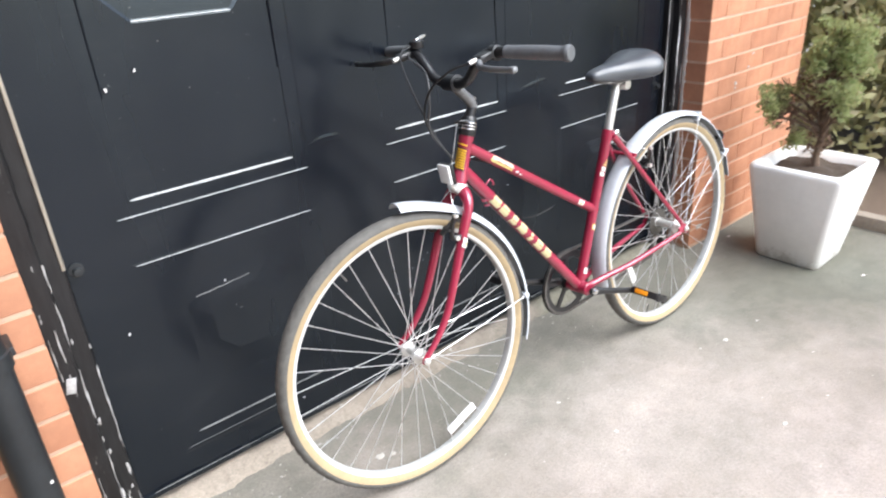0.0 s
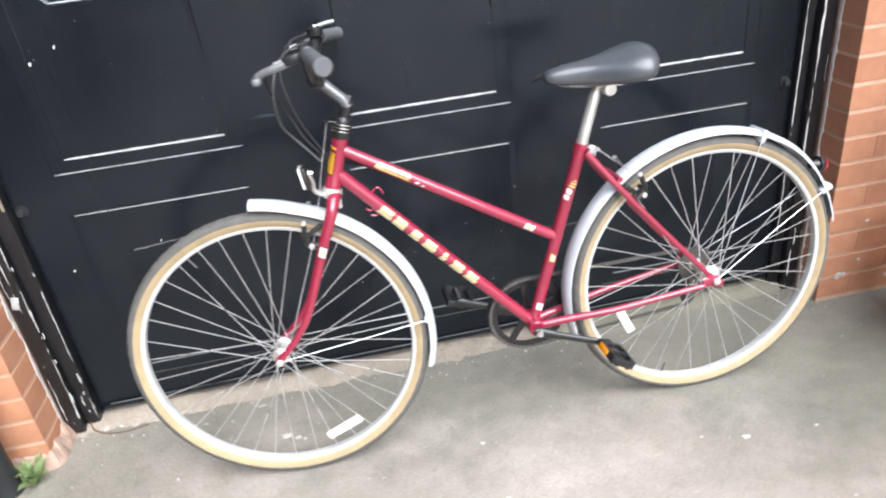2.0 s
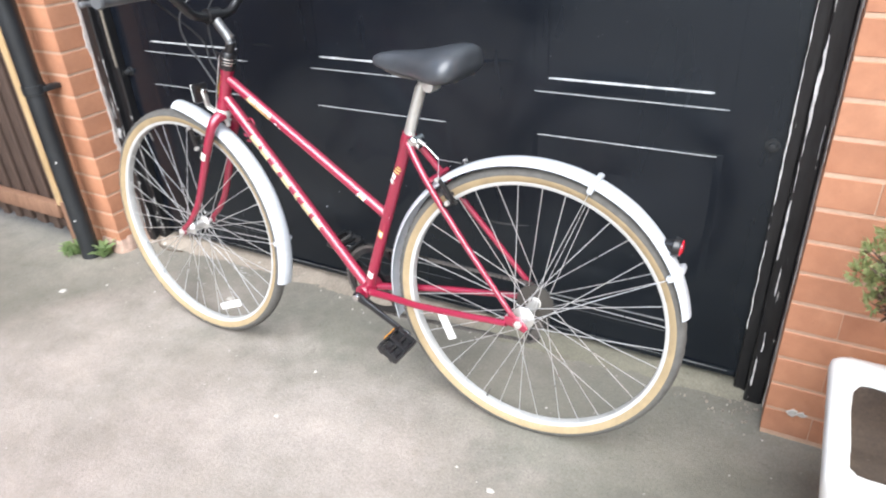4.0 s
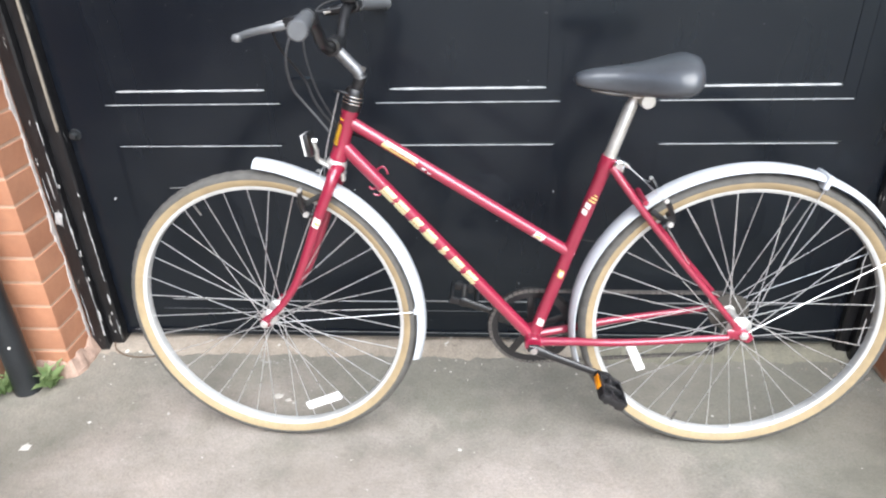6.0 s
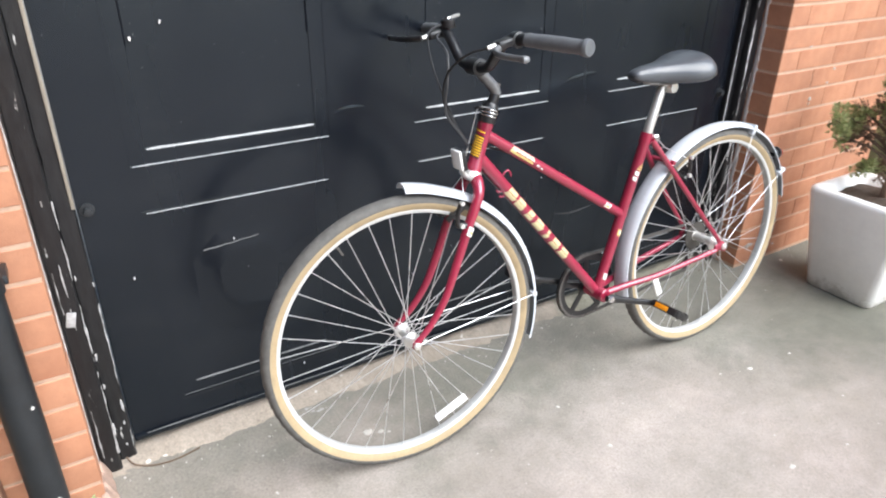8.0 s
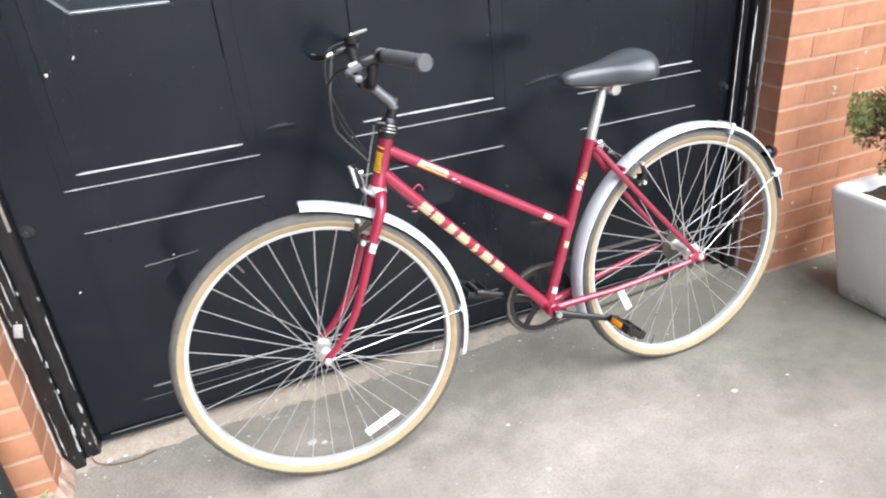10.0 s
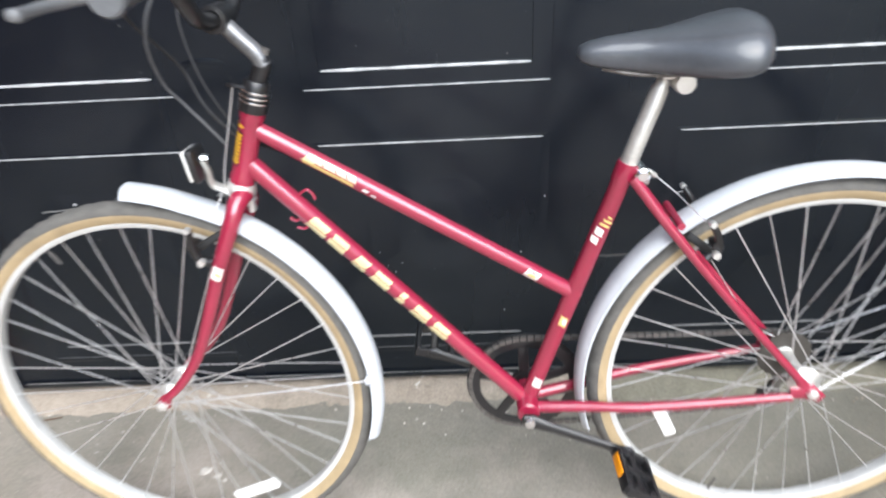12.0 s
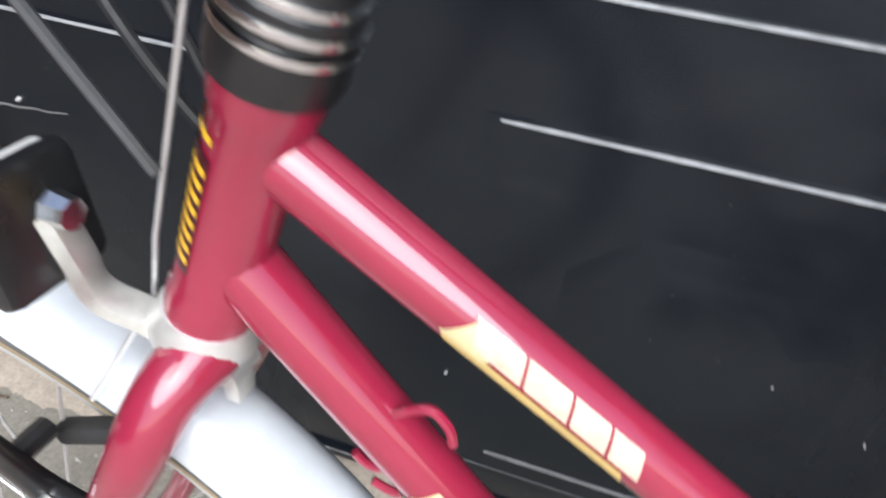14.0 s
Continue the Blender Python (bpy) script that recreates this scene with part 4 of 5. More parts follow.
def steering():
    S = STEER
    for s in (-1, 1):
        pts = curve([(-0.143, s * 0.006, 0.700), (-0.148, s * 0.026, 0.691), (-0.156, s * 0.040, 0.666), (-0.186, s * 0.044, 0.598), (-0.217, s * 0.046, 0.52), (-0.252, s * 0.049, 0.44), (-0.292, s * 0.0515, 0.384), (-0.330, s * 0.053, 0.348)], 5)
        blade = bar("fork_blade", pts, taper(pts, 0.0150, 0.0068), RED, at=S, sides=14)
        bm = bmesh.new()
        tube(bm, [(-0.322, s * 0.053, 0.358), (-0.333, s * 0.053, 0.3405), (-0.337, s * 0.053, 0.333)], [0.008, 0.012, 0.008], 12, flat=0.3)
        part("fork_end", bm, RED, blade)
        bm = bmesh.new()
        decal(bm, (-0.186, s * 0.044, 0.598), (-0.160, s * 0.041, 0.655), 0.0143, -0.018, 0.004, -40, 25, 0.003)
        if s < 0:
            part("small_mark", bm, WHITEDECAL, blade)
            bm = bmesh.new()
            decal(bm, (-0.186, s * 0.044, 0.598), (-0.160, s * 0.041, 0.655), 0.0146, -0.012, -0.006, -30, 5, 0.003)
            part("small_mark", bm, GOLD, blade)
        else:
            bm.free()
    frame_axis = HEAD_WAY.to_track_quat("Z", "Y").to_matrix().to_4x4()
    at_low, at_top = Matrix.Translation(HEAD_LOW) @ frame_axis, Matrix.Translation(HEAD_TOP) @ frame_axis
    bm = bmesh.new()
    lathe(bm, [(0.012, -0.020), (0.0195, -0.019), (0.0222, -0.014), (0.0222, -0.007), (0.0205, -0.002), (0.0190, 0.002), (0.012, 0.003)], 28, axis="z")
    part("lower_headset", bm, ALLOY, bike, "chrome lower headset ring", at_low)
    bm = bmesh.new()
    lathe(bm, [(0.012, 0.000), (0.0200, 0.000), (0.0208, 0.004), (0.0208, 0.014), (0.0190, 0.016), (0.0190, 0.018), (0.0212, 0.019), (0.0212, 0.027), (0.0190, 0.029), (0.0180, 0.040), (0.0150, 0.044), (0.012, 0.044)], 28, axis="z")
    top = part("upper_headset", bm, BLACK, bike, "black upper headset with chrome rims", at_top)
    for z, r in ((0.0155, 0.0212), (0.0225, 0.0219), (0.0295, 0.0205)):
        bm = bmesh.new()
        lathe(bm, [(r - 0.003, z - 0.0016), (r, z - 0.0014), (r + 0.0004, z), (r, z + 0.0014), (r - 0.003, z + 0.0016)], 28, axis="z")
        part("chrome_rim", bm, CHROME, top)
    # cable hanger on the headset
    bar("cable_hanger", curve([HEAD_TOP + Vector((0.0, -0.012, 0.034)), HEAD_TOP + Vector((-0.020, -0.010, 0.038)), HEAD_TOP + Vector((-0.030, 0, 0.036))]), 0.003, BLACK, at=S, sides=8)
    # stem: quill and forward extension
    q0 = HEAD_TOP + HEAD_WAY * 0.040
    q1 = Vector((-0.083, 0, 0.884))
    stem = bar("stem", curve([q0, q0.lerp(q1, 0.6), q1, (-0.087, 0, 0.892)], 5), 0.0118, BLACK, "black quill stem with a worn grey extension", at=S)
    part_pts = curve([q1 + Vector((0.001, 0, -0.003)), (-0.0905, 0, 0.898), (-0.107, 0, 0.915), (-0.132, 0, 0.942)], 5)
    bar("extension", part_pts, 0.0121, STEMGREY, "worn satin grey extension", parent=stem)
    bm = bmesh.new()
    tube(bm, [q1 + Vector((0.0, 0, 0.006)), q1 + Vector((0.006, 0, 0.020))], 0.0065, 6)
    part("expander_bolt", bm, STEEL, stem)
    bm = bmesh.new()
    lathe(bm, [(0.012, -0.021), (0.0185, -0.020), (0.0185, 0.020), (0.012, 0.021)], 20)
    part("bar_clamp", bm, BLACK, stem, at=Matrix.Translation((-0.134, 0, 0.945)))
    half = [(-0.134, 0.0, 0.945), (-0.135, 0.030, 0.945), (-0.136, 0.062, 0.954), (-0.136, 0.092, 0.982), (-0.135, 0.120, 1.004), (-0.129, 0.160, 1.0115), (-0.112, 0.235, 1.0095), (-0.094, 0.318, 1.0045)]
    pts = curve([(x, -y, z) for x, y, z in half[::-1]] + half[1:], 6)
    hb = bar("handlebar", pts, 0.0112, BLACK, "black swept-back handlebar", at=S, sides=14)
    for s in (-1, 1):
        side = "left" if s < 0 else "right"
        g0, g1 = Vector((-0.1245, s * 0.180, 1.0110)), Vector((-0.0925, s * 0.325, 1.0040))
        way = (g1 - g0).normalized()
        bm = bmesh.new()
        n = 40
        spine = [g0.lerp(g1, k / n) for k in range(n + 1)]
        rad = [0.0122 + (0.0006 if k % 2 else 0) + 0.0016 * math.sin(math.pi * k / n) for k in range(n + 1)]
        rad[0], rad[1], rad[-5], rad[-4], rad[-3], rad[-2], rad[-1] = 0.0134, 0.0136, 0.0138, 0.0158, 0.0164, 0.0162, 0.0138
        tube(bm, spine, rad, 18)
        part("grip", bm, GRIP, hb, "dark grey ribbed rubber grip")
        # brake clamp and lever, reaching forward and out
        c = Vector((-0.130, s * 0.152, 1.010))
        lever = bmesh.new()
        tube(lever, curve([c + Vector((-0.016, s * -0.012, -0.005)), c + Vector((-0.042, s * 0.002, -0.012)), c + Vector((-0.068, s * 0.030, -0.016)), c + Vector((-0.080, s * 0.074, -0.018)), c + Vector((-0.076, s * 0.128, -0.019))], 5), taper(range(21), 0.0080, 0.0058), 10, flat=0.75)
        block(lever, c + Vector((-0.074, s * 0.134, -0.019)), (0.015, 0.017, 0.013), 0.005)
        body = bmesh.new()
        lathe(body, [(0.0118, -0.010), (0.0158, -0.009), (0.0158, 0.009), (0.0118, 0.010)], 16)
        bmesh.ops.translate(body, verts=body.verts, vec=c)
        block(body, c + Vector((-0.026, s * -0.006, -0.005)), (0.038, 0.030, 0.017), 0.005, Matrix.Rotation(radians(-12), 4, "Y"))
        lv = part("brake_lever", body, BLACK, hb, "black brake lever with an alloy blade")
        part("lever_blade", lever, plain("grey_alloy_lever", (0.20, 0.205, 0.21), 0.45, 0.4) if s < 0 else BLACK, lv)
        # clamp bolt catching the light
        bm = bmesh.new()
        tube(bm, [c + Vector((-0.044, s * -0.008, -0.008)), c + Vector((-0.061, s * -0.010, -0.012))], [0.0055, 0.0048], 8)
        part("barrel_adjuster", bm, ALLOY, lv)
    # thumb shifter
    bm = bmesh.new()
    lathe(bm, [(0.0005, -0.010), (0.015, -0.010), (0.017, -0.006), (0.017, 0.006), (0.013, 0.010), (0.0005, 0.010)], 20, axis="z")
    sh = part("thumb_shifter", bm, BLACK, hb, "black thumb shifter with an alloy cap", Matrix.Translation((-0.130, 0.128, 1.028)))
    bm = bmesh.new()
    tube(bm, [(0.004, 0.0, 0.008), (0.020, 0.012, 0.012), (0.041, 0.024, 0.014)], [0.005, 0.0042, 0.0038], 8)
    part("shifter_lever", bm, POSTALLOY, sh)
    bm = bmesh.new()
    lathe(bm, [(0.0005, 0.0135), (0.007, 0.0125), (0.008, 0.009), (0.0005, 0.009)], 14, axis="z")
    part("shifter_cap", bm, CHROME, sh)
    # cables
    bar("cable", curve([(-0.152, 0.132, 1.006), (-0.186, 0.075, 1.002), (-0.208, -0.010, 0.978), (-0.222, -0.033, 0.925), (-0.221, -0.018, 0.868), (-0.205, -0.008, 0.838), (-0.180, -0.006, 0.806), (-0.156, -0.004, 0.774)]), 0.0025, CABLE, "dark brake cable housing", at=S, sides=8)
    bar("cable", curve([(-0.190, -0.142, 0.998), (-0.214, -0.105, 0.985), (-0.226, -0.045, 0.945), (-0.207, 0.016, 0.880), (-0.183, 0.013, 0.826), (-0.148, 0.018, 0.779), (-0.126, 0.027, 0.766), (-0.088, 0.016, 0.757), (-0.060, 0.008, 0.746), (-0.040, 0.002, 0.7365)]), 0.0025, DULLCABLE, "dark brake cable housing", at=S, sides=8)
    bar("cable", curve([(-0.146, 0.128, 1.026), (-0.190, 0.11, 1.010), (-0.212, 0.055, 0.955), (-0.192, 0.032, 0.870), (-0.158, 0.028, 0.800), (-0.132, 0.022, 0.766)]), 0.0022, DULLCABLE, "dark gear cable housing", at=S, sides=8)
    bar("cable", [(-0.131, 0.0, 0.857), (-0.166, 0.0, 0.742), (-0.174, 0, 0.706)], 0.0012, SPOKE, "bare brake wire", at=S, sides=6)
    bar("cable", [(-0.188, -0.030, 0.668), (-0.174, 0, 0.706), (-0.188, 0.030, 0.668)], 0.0010, SPOKE, "bare straddle wire", at=S, sides=6)
    # front reflector on its bent bracket
    bm = bmesh.new()
    block(bm, (-0.1995, -0.027, 0.755), (0.008, 0.041, 0.045), 0.003, Matrix.Rotation(radians(-8), 4, "Y"))
    lamp = part("front_reflector", bm, REFLECT, bike, "clear square front reflector", S)
    bm = bmesh.new()
    block(bm, (-0.1925, -0.027, 0.755), (0.013, 0.046, 0.050), 0.006, Matrix.Rotation(radians(-8), 4, "Y"))
    part("reflector_shell", bm, BLACK, lamp)
    bm = bmesh.new()
    tube(bm, curve([(-0.146, -0.005, 0.690), (-0.166, -0.009, 0.706), (-0.182, -0.017, 0.720), (-0.183, -0.021, 0.740), (-0.189, -0.022, 0.759)]), 0.0052, 8, flat=1.7)
    part("reflector_bracket", bm, POSTALLOY, lamp)
    bm = bmesh.new()
    tube(bm, [(-0.187, -0.022, 0.7605), (-0.178, -0.0215, 0.760)], [0.0072, 0.0060], 8)
    part("reflector_bolt", bm, CHROME, lamp)
    bm = bmesh.new()
    tube(bm, [(-0.157, -0.012, 0.700), (-0.157, 0.012, 0.700)], 0.006, 10)
    tube(bm, [(-0.136, -0.009, 0.685), (-0.136, 0.009, 0.685)], 0.0055, 10)
    block(bm, (-0.136, 0, 0.677), (0.008, 0.013, 0.018), 0.002)
    part("mudguard_bolt", bm, ALLOY, bike, at=S)
    for s in (-1, 1):
        cantilever((-0.193, s * 0.047, 0.606), (-0.205, s * 0.021, 0.629), (-0.200, s * 0.062, 0.664), s, S)


def cantilever(pivot, pad, tip, s, at):
    pivot, pad, tip = Vector(pivot), Vector(pad), Vector(tip)
    bm = bmesh.new()
    front = Vector((-0.020, 0, 0.006)) if pivot.x < 0 else Vector((0.016, 0, 0.014))
    tube(bm, curve([pivot, pivot + front, tip * 0.5 + pivot * 0.5 + front, tip + front * 0.6]), taper(range(25), 0.0075, 0.005), 10)
    tube(bm, [pad + front * 0.8 + Vector((0, s * 0.010, 0)), pad + front * 0.8 + Vector((0, s * 0.034, 0))], 0.006, 8)
    br = part("brake_arm", bm, BLACK, bike, "black cantilever brake arm", at)
    bm = bmesh.new()
    block(bm, pad + Vector((0, s * 0.001, 0)), (0.052, 0.011, 0.011), 0.003, Matrix.Rotation(radians(-30 if pivot.x < 0 else 38), 4, "Y"))
    part("brake_pad", bm, RUBBER, br)
    for a, r in ((pivot + front * 0.7 + Vector((0, s * 0.004, 0)), 0.006), (tip + front * 0.6, 0.005)):
        bm = bmesh.new()
        tube(bm, [a, a + Vector((0, s * 0.009, 0))], r, 6)
        part("brake_bolt", bm, ALLOY, br)


steering()
for s in (-1, 1):
    cantilever((0.530, s * 0.047, 0.582), (0.528, s * 0.021, 0.594), (0.515, s * 0.064, 0.640), s, Matrix())
bar("cable", [(0.455, 0.0, 0.700), (0.492, 0.0, 0.668)], 0.0012, SPOKE, "bare brake wire", sides=6)
bar("cable", [(0.520, -0.055, 0.646), (0.492, 0.0, 0.668), (0.520, 0.055, 0.646)], 0.0010, SPOKE, "bare straddle wire", sides=6)
bar("cable", curve([(-0.138, 0.010, 0.730), (-0.025, 0.008, 0.606), (0.12, 0.006, 0.446), (0.262, 0.010, 0.284), (0.30, 0.02, 0.270), (0.36, 0.03, 0.276), (0.52, 0.055, 0.302), (0.68, 0.074, 0.322)]), 0.0014, STEEL, "bare gear wire", sides=6)


def seating():
    post_top = Vector((0.4565, 0, 0.838))
    post = bar("seat_post", [SEAT_TOP + (SEAT_TOP - BB).normalized() * -0.01, SEAT_TOP.lerp(post_top, 0.88), SEAT_TOP.lerp(post_top, 0.93), post_top], [0.0128, 0.0128, 0.0100, 0.0100], POSTALLOY, "scuffed alloy seat post")
    bm = bmesh.new()
    lathe(bm, [(0.0005, -0.023), (0.013, -0.022), (0.015, -0.016), (0.015, 0.016), (0.013, 0.022), (0.0005, 0.023)], 16)
    block(bm, (-0.010, 0, 0.010), (0.040, 0.026, 0.012), 0.004)
    part("saddle_clamp", bm, ALLOY, post, at=Matrix.Translation(post_top + Vector((0.024, 0, -0.004))))
    # binder bolt behind the seat lug and brake hanger
    bm = bmesh.new()
    tube(bm, [SEAT_TOP + Vector((0.017, -0.023, -0.014)), SEAT_TOP + Vector((0.017, -0.020, -0.014)), SEAT_TOP + Vector((0.017, 0.020, -0.014))], [0.0075, 0.0112, 0.0112], 14)
    block(bm, SEAT_TOP + Vector((0.020, 0, -0.026)), (0.020, 0.024, 0.012), 0.003)
    part("seat_binder", bm, CHROME, bike)
    bm = bmesh.new()
    tube(bm, curve([SEAT_TOP + Vector((0.014, -0.005, -0.006)), SEAT_TOP + Vector((0.030, -0.004, -0.014)), SEAT_TOP + Vector((0.040, 0, -0.022))]), 0.004, 8)
    part("cable_hanger", bm, ALLOY, bike)
    stations = [(0.338, 0.010, 0.881, 0.868), (0.343, 0.017, 0.887, 0.862), (0.356, 0.0215, 0.892, 0.857), (0.385, 0.026, 0.897, 0.852), (0.42, 0.032, 0.900, 0.848), (0.455, 0.043, 0.903, 0.845), (0.485, 0.058, 0.907, 0.843), (0.512, 0.074, 0.912, 0.841),
                (0.540, 0.087, 0.918, 0.841), (0.565, 0.093, 0.922, 0.843), (0.583, 0.089, 0.922, 0.848), (0.597, 0.072, 0.918, 0.857), (0.604, 0.045, 0.910, 0.870), (0.606, 0.020, 0.902, 0.880)]
    bm = bmesh.new()
    rings = []
    n = 28
    for x, w, zt, zb in stations:
        x, zb = 0.338 + (x - 0.338) * 0.885, zb + 0.004
        ring = []
        for j in range(n):
            t = 2 * math.pi * j / n
            c, s = math.cos(t), math.sin(t)
            y = w * math.copysign(abs(c) ** 0.75, c)
            mid = zb + (zt - zb) * 0.42
            z = mid + (zt - mid) * abs(s) ** 0.8 if s >= 0 else mid - (mid - zb) * abs(s) ** 0.5
            z -= 0.010 * (y / 0.09) ** 2 if s >= 0 else 0
            ring.append(bm.verts.new((x, y, z)))
        rings.append(ring)
    for a, b in zip(rings, rings[1:]):
        for j in range(n):
            bm.faces.new((a[j], a[(j + 1) % n], b[(j + 1) % n], b[j]))
    bm.faces.new(rings[0])
    bm.faces.new(rings[-1])
    sd = part("saddle", bm, VINYL, bike, "black vinyl saddle, worn and shiny")
    for s in (-1, 1):
        bar("saddle_rail", curve([(0.37, s * 0.010, 0.858), (0.42, s * 0.020, 0.850), (0.50, s * 0.024, 0.848), (0.56, s * 0.040, 0.856)]), 0.0035, STEEL, parent=sd, sides=8)


seating()


def drivetrain():
    y = 0.046
    ringmat = BLACK
    bm = bmesh.new()
    teeth = 88
    lathe(bm, [(0.080, y - 0.002), (0.098, y - 0.002), (0.098, y + 0.002), (0.080, y + 0.002)], teeth, close=True, wave=lambda j, k: 0.0035 if j in (1, 2) and k % 2 else 0.0)
    chainring = part("chainring", bm, ringmat, bike, "black five-arm chainring", Matrix.Translation(BB))
    bm = bmesh.new()
    block(bm, (0.051, y, 0), (0.066, 0.004, 0.018), 0.001)
    me = link("chainring_arm", bm, ringmat)
    for k in range(5):
        piece("chainring_arm", me, chainring, Matrix.Rotation(-radians(k * 72 + 20), 4, "Y"))
    bm = bmesh.new()
    lathe(bm, [(0.006, y - 0.0045), (0.026, y - 0.0045), (0.026, y + 0.0045), (0.006, y + 0.0045)], 24, close=True)
    part("chainring_boss", bm, ringmat, chainring)
    bm = bmesh.new()
    lathe(bm, [(0.092, y + 0.004), (0.104, y + 0.004), (0.104, y + 0.007), (0.092, y + 0.007)], 60, close=True)
    part("chain_guard", bm, BLACK, chainring)
    way = Vector((0.156, 0, -0.050)).normalized()
    for s in (-1, 1):
        d = way if s < 0 else -way
        a, b = BB + Vector((0, s * 0.052, 0)), BB + d * 0.170 + Vector((0, s * 0.078, 0))
        bm = bmesh.new()
        tube(bm, [a - d * 0.012, a + d * 0.004, a.lerp(b, 0.25), a.lerp(b, 0.9), b, b + d * 0.010], [0.009, 0.0135, 0.0095, 0.0085, 0.011, 0.006], 14, flat=0.62)
        arm = part("crank_arm", bm, BLACK, bike, "black crank arm")
        bm = bmesh.new()
        lathe(bm, [(0.0005, s * 0.010), (0.008, s * 0.010), (0.010, s * 0.006), (0.010, 0)], 14)
        part("crank_bolt", bm, CHROME, arm, at=Matrix.Translation(a + Vector((0, s * 0.001, 0))))
        bm = bmesh.new()
        tube(bm, [b, b + Vector((0, s * 0.075, 0))], [0.0060, 0.0045], 10)
        part("pedal_spindle", bm, STEEL, arm)
        # pedal body: cage with two bars, end plates and cross ribs
        turn = Matrix.Translation(b + Vector((0, s * 0.050, 0 if s < 0 else -0.012))) @ Matrix.Rotation(radians(31 if s < 0 else 16), 4, "Y") @ Matrix.Diagonal((0.80 if s < 0 else 0.92, 0.98, 0.95, 1))
        bm = bmesh.new()
        tube(bm, [(0, -0.044, 0), (0, -0.020, 0), (0, 0.020, 0), (0, 0.044, 0)], [0.011, 0.0075, 0.0075, 0.011], 12)
        pd = part("pedal", bm, BLACK, bike, "black plastic pedal with an amber reflector" if s < 0 else "black open-caged plastic pedal", turn)
        pieces = [("cage_bar", (x, 0, 0), (0.009, 0.088, 0.022)) for x in (-0.034, 0.034)]
        pieces += [("end_plate", (0, yy, 0), (0.068, 0.009 if s > 0 else 0.015, 0.018)) for yy in (-0.040, 0.040)]
        pieces += [("end_lug", (x, 0.042 * s, 0), (0.014, 0.010, 0.026)) for x in (-0.018, 0.018)]
        if s < 0:
            pieces += [("end_plate", (0, 0, 0), (0.068, 0.015, 0.018))] + [("tread_web", (x, 0, -0.004), (0.022, 0.080, 0.008)) for x in (-0.017, 0.017)]
        for label, centre, size in pieces:
            bm = bmesh.new()
            block(bm, centre, size, 0.0025)
            part(label, bm, BLACK, pd)
        for x in ((-0.0395,) if s < 0 else ()):
            bm = bmesh.new()
            block(bm, (x, 0.008, 0), (0.004, 0.044, 0.015), 0.0015)
            part("pedal_reflector", bm, AMBER, pd, "amber bar reflector")
    # sprockets, derailleur and chain
    for r, yy in ((0.044, 0.034), (0.039, 0.039), (0.035, 0.044), (0.031, 0.049), (0.028, 0.054)):
        bm = bmesh.new()
        lathe(bm, [(0.012, yy - 0.001), (r, yy - 0.001), (r, yy + 0.001), (0.012, yy + 0.001)], 44, close=True, wave=lambda j, k: 0.003 if j in (1, 2) and k % 2 else 0.0)
        part("sprocket", bm, SPROCKET, bike, at=Matrix.Translation(REAR))
    cage = bmesh.new()
    p0, p1 = Vector((0.737, 0.050, 0.284)), Vector((0.716, 0.050, 0.236))
    for yy in (-0.006, 0.006):
        tube(cage, [p0 + Vector((0, yy, 0)), p1 + Vector((0, yy, 0))], 0.008, 10, flat=0.2)
    tube(cage, [REAR + Vector((0.012, 0.070, -0.022)), p0 + Vector((0.004, 0.016, 0.012)), p0], [0.009, 0.012, 0.008], 10)
    der = part("derailleur", cage, STEEL, bike, "dull steel rear derailleur")
    for p in (p0, p1):
        bm = bmesh.new()
        lathe(bm, [(0.004, -0.004), (0.018, -0.003), (0.018, 0.003), (0.004, 0.004)], 22, close=True, wave=lambda j, k: 0.002 if j in (1, 2) and k % 2 else 0.0)
        part("jockey_wheel", bm, BLACK, der, at=Matrix.Translation(p))
    path = [BB + Vector((0, y, 0)) + Vector((0.098 * math.cos(radians(a)), 0, 0.098 * math.sin(radians(a)))) for a in range(270, 89, -12)]
    path += [Vector((0.705, 0.044, 0.381))] + [REAR + Vector((0.038 * math.cos(radians(a)), 0.044, 0.038 * math.sin(radians(a)))) for a in range(90, -60, -25)]
    path += [p0 + Vector((-0.016, -0.004, 0.006)), p0 + Vector((-0.010, -0.004, -0.016)), p1 + Vector((0.017, -0.004, 0.006)), p1 + Vector((0.0, -0.004, -0.018)), BB + Vector((0.004, y, -0.098))]
    bm = bmesh.new()
    spare = 0.0
    for a, b in zip(path, path[1:]):
        d = b - a
        t = spare
        while t < d.length:
            c = a + d.normalized() * t
            rot = d.to_track_quat("X", "Z").to_matrix().to_4x4()
            block(bm, c, (0.0105, 0.007, 0.0075), 0.0, rot)
            t += 0.0127
        spare = t - d.length
    part("chain", bm, STEEL, bike, "oily dark chain", smooth=False)


drivetrain()


def rear_lamp():
    bm = bmesh.new()
    tube(bm, [(0.998, 0, 0.568), (1.016, 0, 0.566)], [0.010, 0.014], 14)
    ob = part("rear_reflector", bm, BLACK, bike, "round red rear reflector in a black shell")
    bm = bmesh.new()
    tube(bm, [(1.016, 0, 0.566), (1.024, 0, 0.565), (1.030, 0, 0.5645)], [0.020, 0.020, 0.017], 20)
    part("reflector_shell", bm, BLACK, ob)
    bm = bmesh.new()
    tube(bm, [(1.030, 0, 0.5645), (1.033, 0, 0.564), (1.036, 0, 0.5638)], [0.0172, 0.0165, 0.008], 20)
    part("lens", bm, REDLENS, ob, "red ribbed lens")


rear_lamp()


